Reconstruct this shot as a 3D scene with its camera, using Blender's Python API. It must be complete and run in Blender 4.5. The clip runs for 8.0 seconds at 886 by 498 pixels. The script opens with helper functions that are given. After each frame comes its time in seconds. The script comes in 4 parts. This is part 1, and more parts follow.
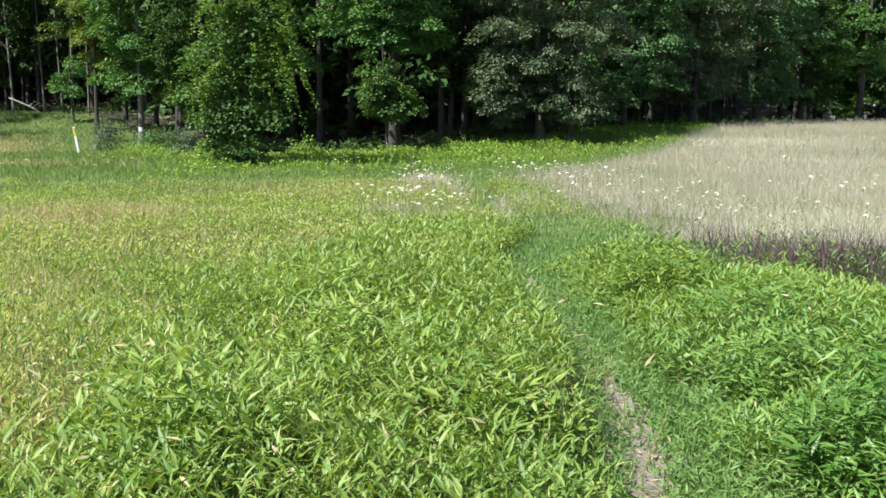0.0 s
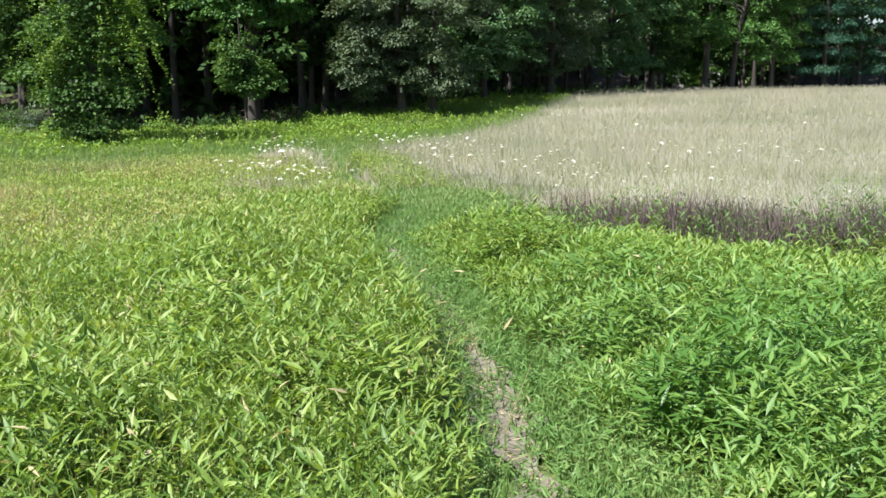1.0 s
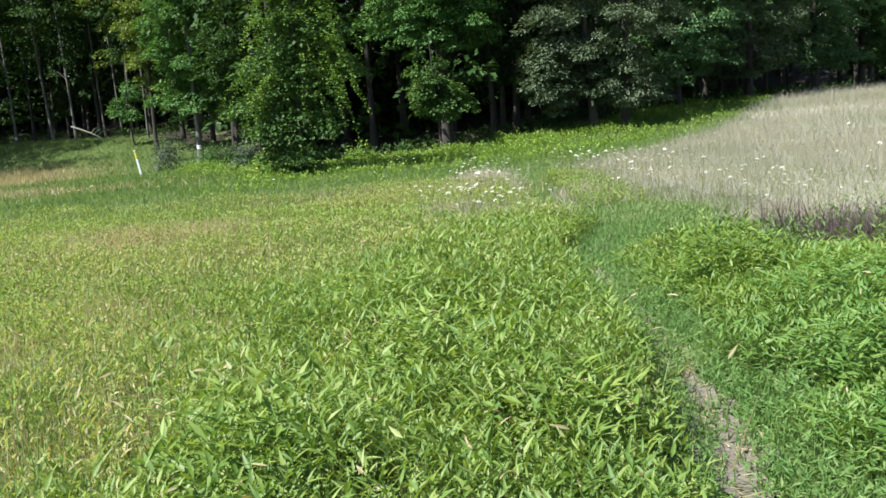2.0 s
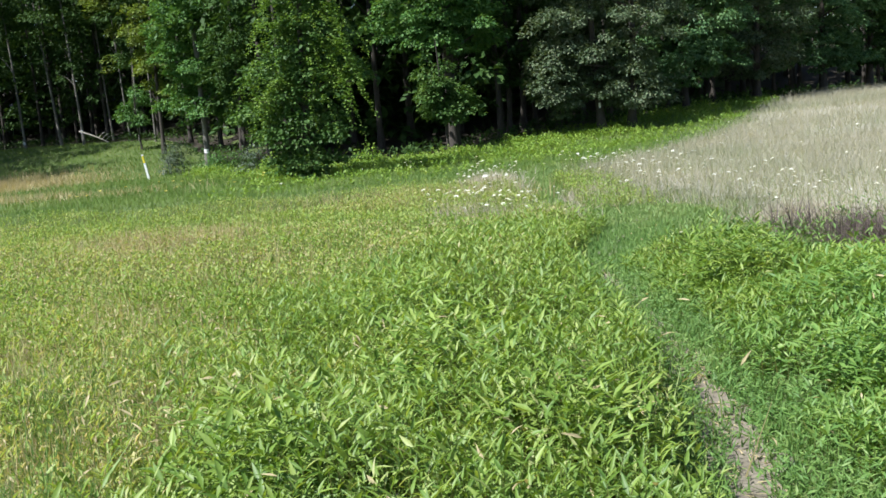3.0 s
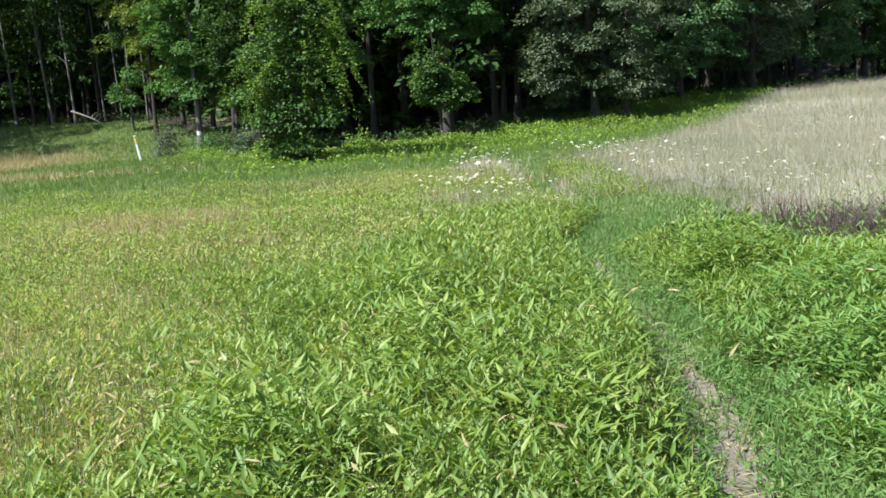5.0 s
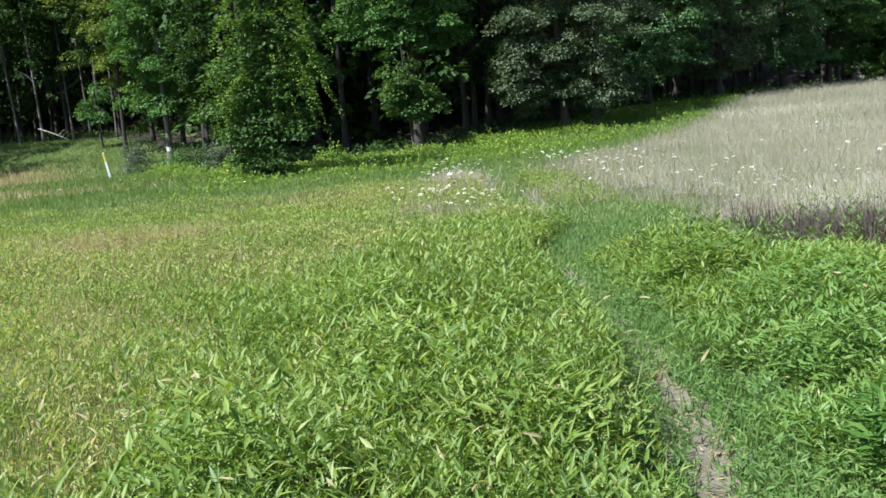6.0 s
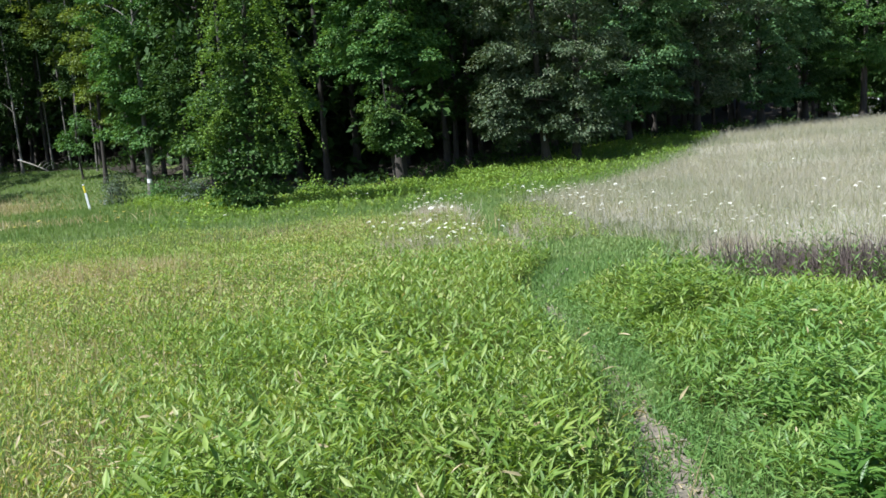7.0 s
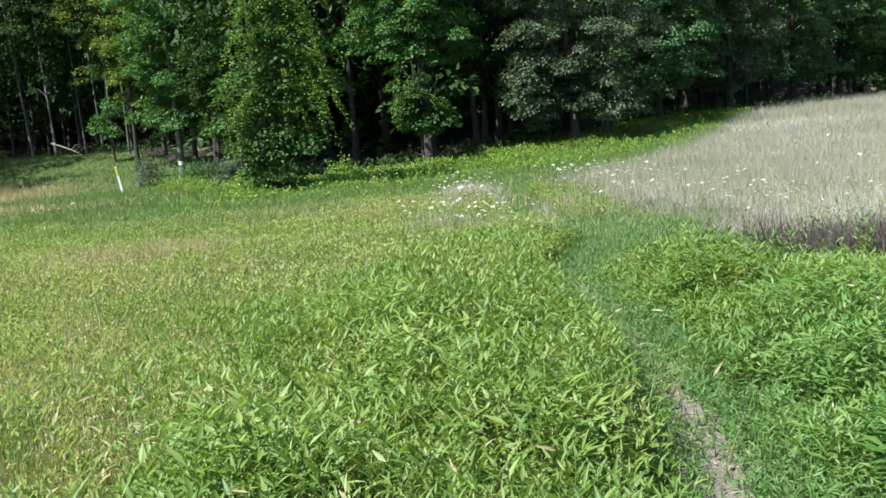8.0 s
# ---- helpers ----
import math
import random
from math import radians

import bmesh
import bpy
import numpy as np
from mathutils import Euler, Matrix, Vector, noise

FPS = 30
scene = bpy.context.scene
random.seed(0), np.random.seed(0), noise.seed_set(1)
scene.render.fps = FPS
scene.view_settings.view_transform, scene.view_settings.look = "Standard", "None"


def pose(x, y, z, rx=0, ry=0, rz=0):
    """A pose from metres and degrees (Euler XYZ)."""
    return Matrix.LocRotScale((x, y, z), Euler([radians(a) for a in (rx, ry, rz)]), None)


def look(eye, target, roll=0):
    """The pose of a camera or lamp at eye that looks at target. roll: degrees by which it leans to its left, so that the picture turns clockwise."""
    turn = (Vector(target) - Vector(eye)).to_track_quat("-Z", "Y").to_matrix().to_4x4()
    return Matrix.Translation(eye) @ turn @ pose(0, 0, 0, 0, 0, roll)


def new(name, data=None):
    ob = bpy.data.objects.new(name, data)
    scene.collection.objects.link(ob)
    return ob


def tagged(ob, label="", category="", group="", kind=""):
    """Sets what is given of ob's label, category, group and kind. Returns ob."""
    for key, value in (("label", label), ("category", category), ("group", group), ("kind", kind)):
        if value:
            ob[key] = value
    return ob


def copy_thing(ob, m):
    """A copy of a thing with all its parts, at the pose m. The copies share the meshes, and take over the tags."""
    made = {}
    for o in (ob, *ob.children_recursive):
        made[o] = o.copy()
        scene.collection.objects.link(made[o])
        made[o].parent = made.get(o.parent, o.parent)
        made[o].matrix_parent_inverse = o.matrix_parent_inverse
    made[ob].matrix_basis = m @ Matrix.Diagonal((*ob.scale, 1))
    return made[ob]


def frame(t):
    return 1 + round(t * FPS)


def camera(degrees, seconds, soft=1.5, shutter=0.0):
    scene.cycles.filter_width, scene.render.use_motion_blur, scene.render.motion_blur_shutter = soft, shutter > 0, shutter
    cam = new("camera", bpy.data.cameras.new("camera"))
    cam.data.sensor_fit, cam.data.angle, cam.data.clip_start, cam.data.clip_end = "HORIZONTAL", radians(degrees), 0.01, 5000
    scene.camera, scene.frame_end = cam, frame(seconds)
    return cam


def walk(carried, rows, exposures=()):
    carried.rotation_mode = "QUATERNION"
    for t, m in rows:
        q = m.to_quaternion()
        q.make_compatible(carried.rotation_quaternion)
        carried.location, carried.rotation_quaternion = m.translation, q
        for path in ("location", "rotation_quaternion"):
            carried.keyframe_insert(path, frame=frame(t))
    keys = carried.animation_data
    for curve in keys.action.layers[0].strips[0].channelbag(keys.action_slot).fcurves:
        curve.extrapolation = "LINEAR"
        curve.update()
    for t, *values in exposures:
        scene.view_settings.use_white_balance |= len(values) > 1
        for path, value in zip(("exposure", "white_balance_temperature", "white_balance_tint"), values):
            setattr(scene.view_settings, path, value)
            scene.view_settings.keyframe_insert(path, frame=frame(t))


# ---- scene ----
cam = camera(50.1, 8.0, soft=1.6)
PATH = [
    (0, (0.020, 0.032, 1.576), (0.0190, 2.0129, 1.3000), 0.00),
    (0.1, (0.019, 0.033, 1.578), (0.0093, 2.0175, 1.3322), 0.02),
    (0.2, (0.018, 0.033, 1.579), (0.0102, 2.0209, 1.3580), 0.14),
    (0.3, (0.018, 0.034, 1.581), (0.0002, 2.0235, 1.3786), 0.06),
    (0.4, (0.017, 0.034, 1.582), (-0.0049, 2.0243, 1.3824), 0.08),
    (0.5, (0.016, 0.035, 1.584), (-0.0040, 2.0248, 1.3830), 0.10),
    (0.6, (0.025, 0.033, 1.579), (0.0193, 2.0173, 1.3290), 0.00),
    (0.7, (0.033, 0.031, 1.574), (0.1124, 2.0113, 1.3048), -0.22),
    (0.8, (0.042, 0.029, 1.568), (0.2221, 1.9934, 1.2387), -1.26),
    (1, (0.059, 0.025, 1.558), (0.3350, 1.9779, 1.2260), -0.80),
    (1.2, (0.036, 0.049, 1.582), (0.2965, 2.0075, 1.2737), -3.05),
    (1.4, (0.013, 0.072, 1.606), (0.0813, 2.0553, 1.3552), -3.57),
    (1.5, (0.002, 0.084, 1.618), (0.0010, 2.0681, 1.3660), -3.70),
    (1.6, (-0.004, 0.084, 1.617), (-0.0615, 2.0672, 1.3642), -3.86),
    (1.7, (-0.010, 0.084, 1.615), (-0.1020, 2.0615, 1.3301), -4.20),
    (2.8, (-0.013, 0.114, 1.634), (-0.1660, 2.0895, 1.3632), -4.96),
    (3, (-0.022, 0.118, 1.632), (-0.1667, 2.0934, 1.3575), -5.00),
    (3.2, (-0.030, 0.126, 1.641), (-0.1857, 2.1002, 1.3629), -5.14),
    (3.3, (-0.030, 0.120, 1.639), (-0.2036, 2.0944, 1.3751), -5.10),
    (3.5, (-0.036, 0.117, 1.647), (-0.2245, 2.0925, 1.3989), -5.00),
    (3.7, (-0.046, 0.129, 1.662), (-0.2343, 2.1070, 1.4310), -3.60),
    (3.8, (-0.032, 0.129, 1.658), (-0.2068, 2.1096, 1.4458), -3.13),
    (3.9, (-0.033, 0.129, 1.656), (-0.2037, 2.1123, 1.4647), -3.48),
    (4, (-0.036, 0.132, 1.665), (-0.2116, 2.1161, 1.4853), -3.80),
    (4.1, (-0.035, 0.132, 1.657), (-0.2303, 2.1123, 1.4584), -3.62),
    (4.2, (-0.044, 0.134, 1.662), (-0.2525, 2.1120, 1.4503), -3.43),
    (4.3, (-0.031, 0.135, 1.653), (-0.2416, 2.1111, 1.4309), -3.49),
    (4.5, (-0.020, 0.144, 1.651), (-0.1842, 2.1243, 1.4258), -3.60),
    (4.6, (-0.019, 0.139, 1.642), (-0.1533, 2.1198, 1.4026), -3.83),
    (4.7, (-0.016, 0.141, 1.638), (-0.1437, 2.1217, 1.3905), -4.04),
    (4.8, (-0.015, 0.140, 1.632), (-0.1424, 2.1175, 1.3571), -4.04),
    (4.9, (-0.014, 0.143, 1.628), (-0.1439, 2.1165, 1.3324), -4.04),
    (5, (-0.011, 0.149, 1.628), (-0.1411, 2.1211, 1.3240), -4.01),
    (5.1, (-0.013, 0.144, 1.627), (-0.1434, 2.1162, 1.3195), -3.99),
    (5.2, (-0.019, 0.143, 1.636), (-0.1450, 2.1172, 1.3386), -3.95),
    (6.3, (0.004, 0.135, 1.633), (-0.0574, 2.1150, 1.3586), -5.25),
    (6.5, (0.004, 0.130, 1.637), (-0.0684, 2.1115, 1.3766), -5.67),
    (6.6, (0.002, 0.132, 1.636), (-0.0715, 2.1132, 1.3724), -5.59),
    (6.8, (0.008, 0.129, 1.645), (-0.0361, 2.1128, 1.3951), -5.39),
    (7, (0.002, 0.119, 1.655), (-0.0260, 2.1064, 1.4352), -4.52),
    (7.2, (0.007, 0.125, 1.635), (-0.0338, 2.1130, 1.4189), -4.76),
    (7.3, (0.004, 0.130, 1.636), (-0.0500, 2.1151, 1.4011), -4.91),
    (7.5, (0.009, 0.128, 1.639), (-0.0481, 2.1115, 1.3879), -5.21),
    (8, (-0.007, 0.131, 1.635), (-0.1004, 2.1122, 1.3794), -5.09),
]
walk(cam, [(t, look(eye, target, roll)) for t, eye, target, roll in PATH],
     exposures=[(0, 1.14, 6140, 10), (1.0, 1.15, 6140, 10), (1.7, 1.05, 6040, 10), (3.0, 0.98, 6010, 10), (5.0, 1.02, 5990, 10), (6.5, 0.9, 5790, 10), (7.0, 0.9, 5790, 10), (8.0, 1.0, 5740, 10)])

# ---- world and sun ----
SUN_TO = Vector((-0.66, -0.42, 1.08)).normalized()
world = bpy.data.worlds.new("sky")
scene.world = world
world.use_nodes = True
wn = world.node_tree
sky = wn.nodes.new("ShaderNodeTexSky")
sky.sky_type = "NISHITA"
sky.sun_disc = False
sky.sun_elevation = math.asin(SUN_TO.z)
sky.sun_rotation = math.atan2(SUN_TO.x, SUN_TO.y)
wn.links.new(sky.outputs[0], wn.nodes["Background"].inputs[0])
wn.nodes["Background"].inputs[1].default_value = 0.065
sun = new("sun", bpy.data.lights.new("sun", "SUN"))
sun.data.energy, sun.data.angle, sun.data.color = 4.9, radians(0.6), (1.0, 0.95, 0.86)
sun.matrix_world = look(SUN_TO * 60, (0, 0, 0))


# ---- materials ----
def node(nt, kind, **inputs):
    n = nt.nodes.new(kind)
    for key, value in inputs.items():
        n.inputs[key.replace("_", " ")].default_value = value
    return n


def blank(name):
    m = bpy.data.materials.new(name)
    m.use_nodes = True
    m.node_tree.nodes.clear()
    return m, m.node_tree


def ramp(nt, stops):
    r = nt.nodes.new("ShaderNodeValToRGB")
    while len(r.color_ramp.elements) < len(stops):
        r.color_ramp.elements.new(0.5)
    for e, (p, c) in zip(r.color_ramp.elements, stops):
        e.position, e.color = p, (*c, 1)
    return r


def foliage(name, stops, through_light=0.35, rough=0.5, patch=0.8, amount=0.35, gloss=0.35):
    """Leaves and blades: a colour for each leaf, drifting over the patch, lit through by the sun."""
    m, nt = blank(name)
    lk = nt.links.new
    geo = nt.nodes.new("ShaderNodeNewGeometry")
    tex = nt.nodes.new("ShaderNodeTexCoord")
    big = node(nt, "ShaderNodeTexNoise", Scale=patch, Detail=3.0)
    lk(tex.outputs["Object"], big.inputs["Vector"])
    mix = nt.nodes.new("ShaderNodeMix")
    mix.inputs[0].default_value = amount
    lk(geo.outputs["Random Per Island"], mix.inputs[2])
    stretch = node(nt, "ShaderNodeMapRange")
    stretch.inputs[1].default_value, stretch.inputs[2].default_value = 0.3, 0.7
    lk(big.outputs["Fac"], stretch.inputs[0])
    lk(stretch.outputs[0], mix.inputs[3])
    r = ramp(nt, stops)
    lk(mix.outputs[0], r.inputs[0])
    fine = node(nt, "ShaderNodeTexNoise", Scale=90.0, Detail=2.0)
    lk(tex.outputs["Object"], fine.inputs["Vector"])
    vary = nt.nodes.new("ShaderNodeMix")
    vary.data_type, vary.blend_type = "RGBA", "OVERLAY"
    vary.inputs[0].default_value = 0.25
    lk(r.outputs[0], vary.inputs[6])
    lk(fine.outputs["Fac"], vary.inputs[7])
    p = node(nt, "ShaderNodeBsdfPrincipled", Roughness=rough)
    p.inputs["Specular IOR Level"].default_value = gloss
    lk(vary.outputs[2], p.inputs["Base Color"])
    tr = nt.nodes.new("ShaderNodeBsdfTranslucent")
    warm = nt.nodes.new("ShaderNodeMix")
    warm.data_type, warm.blend_type = "RGBA", "MULTIPLY"
    warm.inputs[0].default_value = 1.0
    warm.inputs[7].default_value = (1.25, 1.15, 0.5, 1)
    lk(vary.outputs[2], warm.inputs[6])
    lk(warm.outputs[2], tr.inputs[0])
    ms = nt.nodes.new("ShaderNodeMixShader")
    ms.inputs[0].default_value = through_light
    lk(p.outputs[0], ms.inputs[1])
    lk(tr.outputs[0], ms.inputs[2])
    out = nt.nodes.new("ShaderNodeOutputMaterial")
    lk(ms.outputs[0], out.inputs[0])
    return m


def surface(name, stops, scale=6.0, fine=60.0, rough=0.85, bump=0.4, stretch=(1, 1, 1), spread=0.5):
    """Bark, soil, paint: two scales of noise in colour and relief."""
    m, nt = blank(name)
    lk = nt.links.new
    tex = nt.nodes.new("ShaderNodeTexCoord")
    mp = nt.nodes.new("ShaderNodeMapping")
    mp.inputs["Scale"].default_value = stretch
    lk(tex.outputs["Object"], mp.inputs[0])
    a = node(nt, "ShaderNodeTexNoise", Scale=scale, Detail=4.0)
    b = node(nt, "ShaderNodeTexNoise", Scale=fine, Detail=3.0)
    for n in (a, b):
        lk(mp.outputs[0], n.inputs["Vector"])
    mix = nt.nodes.new("ShaderNodeMix")
    mix.inputs[0].default_value = spread
    lk(a.outputs["Fac"], mix.inputs[2])
    lk(b.outputs["Fac"], mix.inputs[3])
    r = ramp(nt, stops)
    lk(mix.outputs[0], r.inputs[0])
    p = node(nt, "ShaderNodeBsdfPrincipled", Roughness=rough)
    lk(r.outputs[0], p.inputs["Base Color"])
    bp = node(nt, "ShaderNodeBump", Strength=bump, Distance=0.02)
    lk(mix.outputs[0], bp.inputs["Height"])
    lk(bp.outputs[0], p.inputs["Normal"])
    out = nt.nodes.new("ShaderNodeOutputMaterial")
    lk(p.outputs[0], out.inputs[0])
    return m


M_GROUND = surface("turf_soil", [(0.3, (0.035, 0.05, 0.014)), (0.5, (0.07, 0.11, 0.022)), (0.7, (0.15, 0.16, 0.05))], 1.2, 25)
M_DIRT = surface("trodden_dirt", [(0.3, (0.085, 0.074, 0.055)), (0.5, (0.165, 0.145, 0.11)), (0.7, (0.27, 0.24, 0.19))], 5, 70, 0.95, 0.3)
M_THATCH = surface("pale_thatch", [(0.3, (0.20, 0.215, 0.15)), (0.5, (0.29, 0.28, 0.225)), (0.7, (0.37, 0.34, 0.29))], 0.8, 25)
# litter brown taken near black, standing in for shade under the trees
M_SHADE_LITTER = surface("shade_dark_litter", [(0.35, (0.014, 0.012, 0.007)), (0.6, (0.035, 0.027, 0.016))], 3, 30)
M_BROAD = foliage("weed_leaf", [(0.0, (0.075, 0.165, 0.026)), (0.45, (0.168, 0.275, 0.045)), (0.75, (0.28, 0.38, 0.08)), (0.92, (0.39, 0.42, 0.18)), (1.0, (0.42, 0.33, 0.20))], 0.38, 0.5, 1.3, 0.4, 0.5)
M_BROAD_DEEP = foliage("deep_weed_leaf", [(0.0, (0.075, 0.175, 0.036)), (0.5, (0.165, 0.295, 0.065)), (0.9, (0.285, 0.395, 0.10)), (1.0, (0.42, 0.37, 0.21))], 0.38, 0.5, 1.2, 0.4, 0.5)
M_DARKWEED = foliage("dark_weed_leaf", [(0.0, (0.05, 0.13, 0.022)), (0.5, (0.105, 0.22, 0.04)), (0.92, (0.20, 0.33, 0.07)), (1.0, (0.30, 0.30, 0.13))], 0.32, 0.45, 1.2, 0.4, 0.5)
M_STEM = foliage("weed_stem", [(0.0, (0.09, 0.14, 0.03)), (0.8, (0.20, 0.20, 0.06)), (1.0, (0.22, 0.11, 0.05))], 0.1, 0.6)
M_SHORT = foliage("short_grass", [(0.0, (0.08, 0.175, 0.045)), (0.6, (0.155, 0.27, 0.07)), (1.0, (0.27, 0.36, 0.12))], 0.3, 0.5, 1.5)
M_MEADOW = foliage("meadow_blade", [(0.0, (0.11, 0.22, 0.05)), (0.5, (0.215, 0.34, 0.085)), (0.85, (0.35, 0.41, 0.16)), (1.0, (0.52, 0.45, 0.29))], 0.3, 0.55, 0.35, 0.55)
M_HERB = foliage("meadow_herb_leaf", [(0.0, (0.13, 0.24, 0.048)), (0.4, (0.25, 0.37, 0.085)), (0.72, (0.39, 0.46, 0.155)), (0.9, (0.52, 0.47, 0.25)), (1.0, (0.60, 0.48, 0.34))], 0.4, 0.6, 0.6, 0.45, 0.25)
M_MOWN = foliage("mown_blade", [(0.0, (0.12, 0.21, 0.06)), (0.6, (0.20, 0.30, 0.095)), (1.0, (0.33, 0.38, 0.16))], 0.3, 0.5, 1.0)
M_GREEN = foliage("green_meadow_blade", [(0.0, (0.09, 0.175, 0.035)), (0.6, (0.16, 0.25, 0.06)), (1.0, (0.275, 0.33, 0.115))], 0.3, 0.55, 0.3, 0.5)
M_STRAW = foliage("straw_blade", [(0.0, (0.30, 0.27, 0.13)), (0.5, (0.46, 0.39, 0.22)), (1.0, (0.60, 0.50, 0.33))], 0.3, 0.6, 0.5, 0.4)
M_PALE = foliage("pale_field_blade", [(0.0, (0.27, 0.305, 0.215)), (0.4, (0.365, 0.36, 0.30)), (1.0, (0.48, 0.45, 0.40))], 0.45, 0.7, 0.3, 0.7)
M_PINKISH = foliage("pinkish_blade", [(0.0, (0.36, 0.34, 0.27)), (0.4, (0.50, 0.46, 0.42)), (1.0, (0.62, 0.56, 0.53))], 0.45, 0.7, 0.3, 0.7)
M_DULL = foliage("dull_green_blade", [(0.0, (0.10, 0.165, 0.06)), (0.6, (0.17, 0.235, 0.09)), (1.0, (0.30, 0.31, 0.16))], 0.3, 0.6, 0.4, 0.5, 0.25)
M_FIELDGREEN = foliage("field_green_blade", [(0.0, (0.16, 0.22, 0.09)), (0.6, (0.25, 0.29, 0.14)), (1.0, (0.36, 0.36, 0.21))], 0.3, 0.6, 0.3, 0.5)
M_PURPLE = foliage("purple_seed_head", [(0.0, (0.05, 0.05, 0.035)), (0.5, (0.105, 0.082, 0.076)), (1.0, (0.24, 0.19, 0.175))], 0.2, 0.7)
M_EDGE = foliage("bramble_leaf", [(0.0, (0.08, 0.18, 0.024)), (0.5, (0.18, 0.30, 0.04)), (0.85, (0.27, 0.38, 0.07)), (1.0, (0.31, 0.36, 0.11))], 0.34, 0.55, 0.5)
M_FLOWER = foliage("white_petal", [(0.0, (0.70, 0.70, 0.66)), (1.0, (0.85, 0.85, 0.82))], 0.2, 0.7)
M_YFLOWER = foliage("yellow_petal", [(0.0, (0.65, 0.52, 0.08)), (1.0, (0.80, 0.70, 0.25))], 0.2, 0.7)
M_MAPLE = foliage("maple_leaf", [(0.0, (0.045, 0.12, 0.032)), (0.6, (0.09, 0.20, 0.05)), (1.0, (0.17, 0.28, 0.075))], 0.28, 0.55, 0.5, 0.3, 0.3)
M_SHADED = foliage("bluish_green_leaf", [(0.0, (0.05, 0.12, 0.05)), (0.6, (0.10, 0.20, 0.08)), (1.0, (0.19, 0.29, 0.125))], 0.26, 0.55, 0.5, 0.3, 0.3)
M_YELLOWISH = foliage("yellow_green_leaf", [(0.0, (0.09, 0.15, 0.025)), (0.6, (0.15, 0.215, 0.035)), (1.0, (0.21, 0.26, 0.055))], 0.3, 0.5, 0.5, 0.3)
M_VINE = foliage("vine_leaf", [(0.0, (0.03, 0.078, 0.018)), (0.6, (0.072, 0.148, 0.034)), (1.0, (0.165, 0.245, 0.065))], 0.28, 0.55, 0.7, 0.4, 0.3)
M_VINETIP = foliage("vine_tip_leaf", [(0.0, (0.09, 0.18, 0.032)), (0.6, (0.155, 0.265, 0.048)), (1.0, (0.25, 0.345, 0.075))], 0.3, 0.55, 0.7, 0.4, 0.3)
M_OAK = foliage("grey_oak_leaf", [(0.0, (0.045, 0.085, 0.04)), (0.6, (0.10, 0.145, 0.075)), (1.0, (0.21, 0.235, 0.15))], 0.22, 0.55, 0.5, 0.3, 0.35)
# darker green leaf, with the shade of the woods put into its colour
M_WOODSHADE = foliage("shade_dark_leaf", [(0.0, (0.025, 0.055, 0.015)), (0.6, (0.045, 0.095, 0.024)), (1.0, (0.09, 0.15, 0.042))], 0.22, 0.6, 0.4, 0.3, 0.15)
M_SPRUCE = foliage("blue_green_needle", [(0.0, (0.02, 0.07, 0.045)), (0.6, (0.04, 0.115, 0.07)), (1.0, (0.08, 0.17, 0.10))], 0.15, 0.55, 0.5, 0.3)
M_GREYBUSH = foliage("grey_bush_leaf", [(0.0, (0.045, 0.075, 0.045)), (1.0, (0.12, 0.16, 0.105))], 0.22, 0.5, 0.6)
M_BARK = surface("dark_bark", [(0.3, (0.022, 0.019, 0.015)), (0.7, (0.075, 0.065, 0.055))], 3, 30, 0.9, 0.8, (4, 4, 0.7))
M_PALEBARK = surface("pale_bark", [(0.3, (0.085, 0.08, 0.07)), (0.7, (0.22, 0.21, 0.19))], 3, 30, 0.9, 0.7, (4, 4, 0.7))
M_WHITE = surface("white_paint", [(0.3, (0.70, 0.71, 0.72)), (0.7, (0.82, 0.82, 0.82))], 4, 40, 0.5, 0.1)
M_YELLOW = surface("yellow_paint", [(0.3, (0.62, 0.50, 0.03)), (0.7, (0.78, 0.66, 0.05))], 4, 40, 0.5, 0.1)
M_DEADWOOD = surface("dead_wood", [(0.3, (0.22, 0.20, 0.17)), (0.7, (0.48, 0.45, 0.40))], 4, 40, 0.9, 0.5)
M_SIDING = surface("pale_siding", [(0.3, (0.36, 0.35, 0.35)), (0.7, (0.44, 0.43, 0.42))], 2, 30, 0.7, 0.1)
M_ROOF = surface("roof_shingle", [(0.3, (0.10, 0.09, 0.09)), (0.7, (0.18, 0.16, 0.15))], 6, 50)
M_PANE = surface("window_pane", [(0.3, (0.02, 0.025, 0.03)), (0.7, (0.03, 0.035, 0.04))], 2, 20, 0.08, 0.0)

# ---- lie of the land ----
rng = np.random.default_rng(7)


def sm(a, b, v):
    t = np.clip((np.asarray(v, float) - a) / (b - a), 0, 1)
    return t * t * (3 - 2 * t)


def wave(x, y, s, seed=0.0):
    """A smooth uneven field between about -1 and 1."""
    x, y = np.asarray(x, float) / s + seed, np.asarray(y, float) / s - seed * 1.7
    return (np.sin(x * 1.3 + 1.7 * np.sin(y * 0.9)) + np.sin(y * 1.7 + 1.3 * np.sin(x * 1.1 + 2)) + np.sin((x + y) * 2.3 + np.sin(x * 2.1))) / 3


def wood_edge(x):
    """The y where the woods begin."""
    return np.interp(x, [-60, -30, -22, -17, -12, -8, -4, 0, 4, 9, 16, 24, 60], [64, 63, 58, 50, 41, 34.5, 36, 39, 41.5, 47, 55, 60, 66])


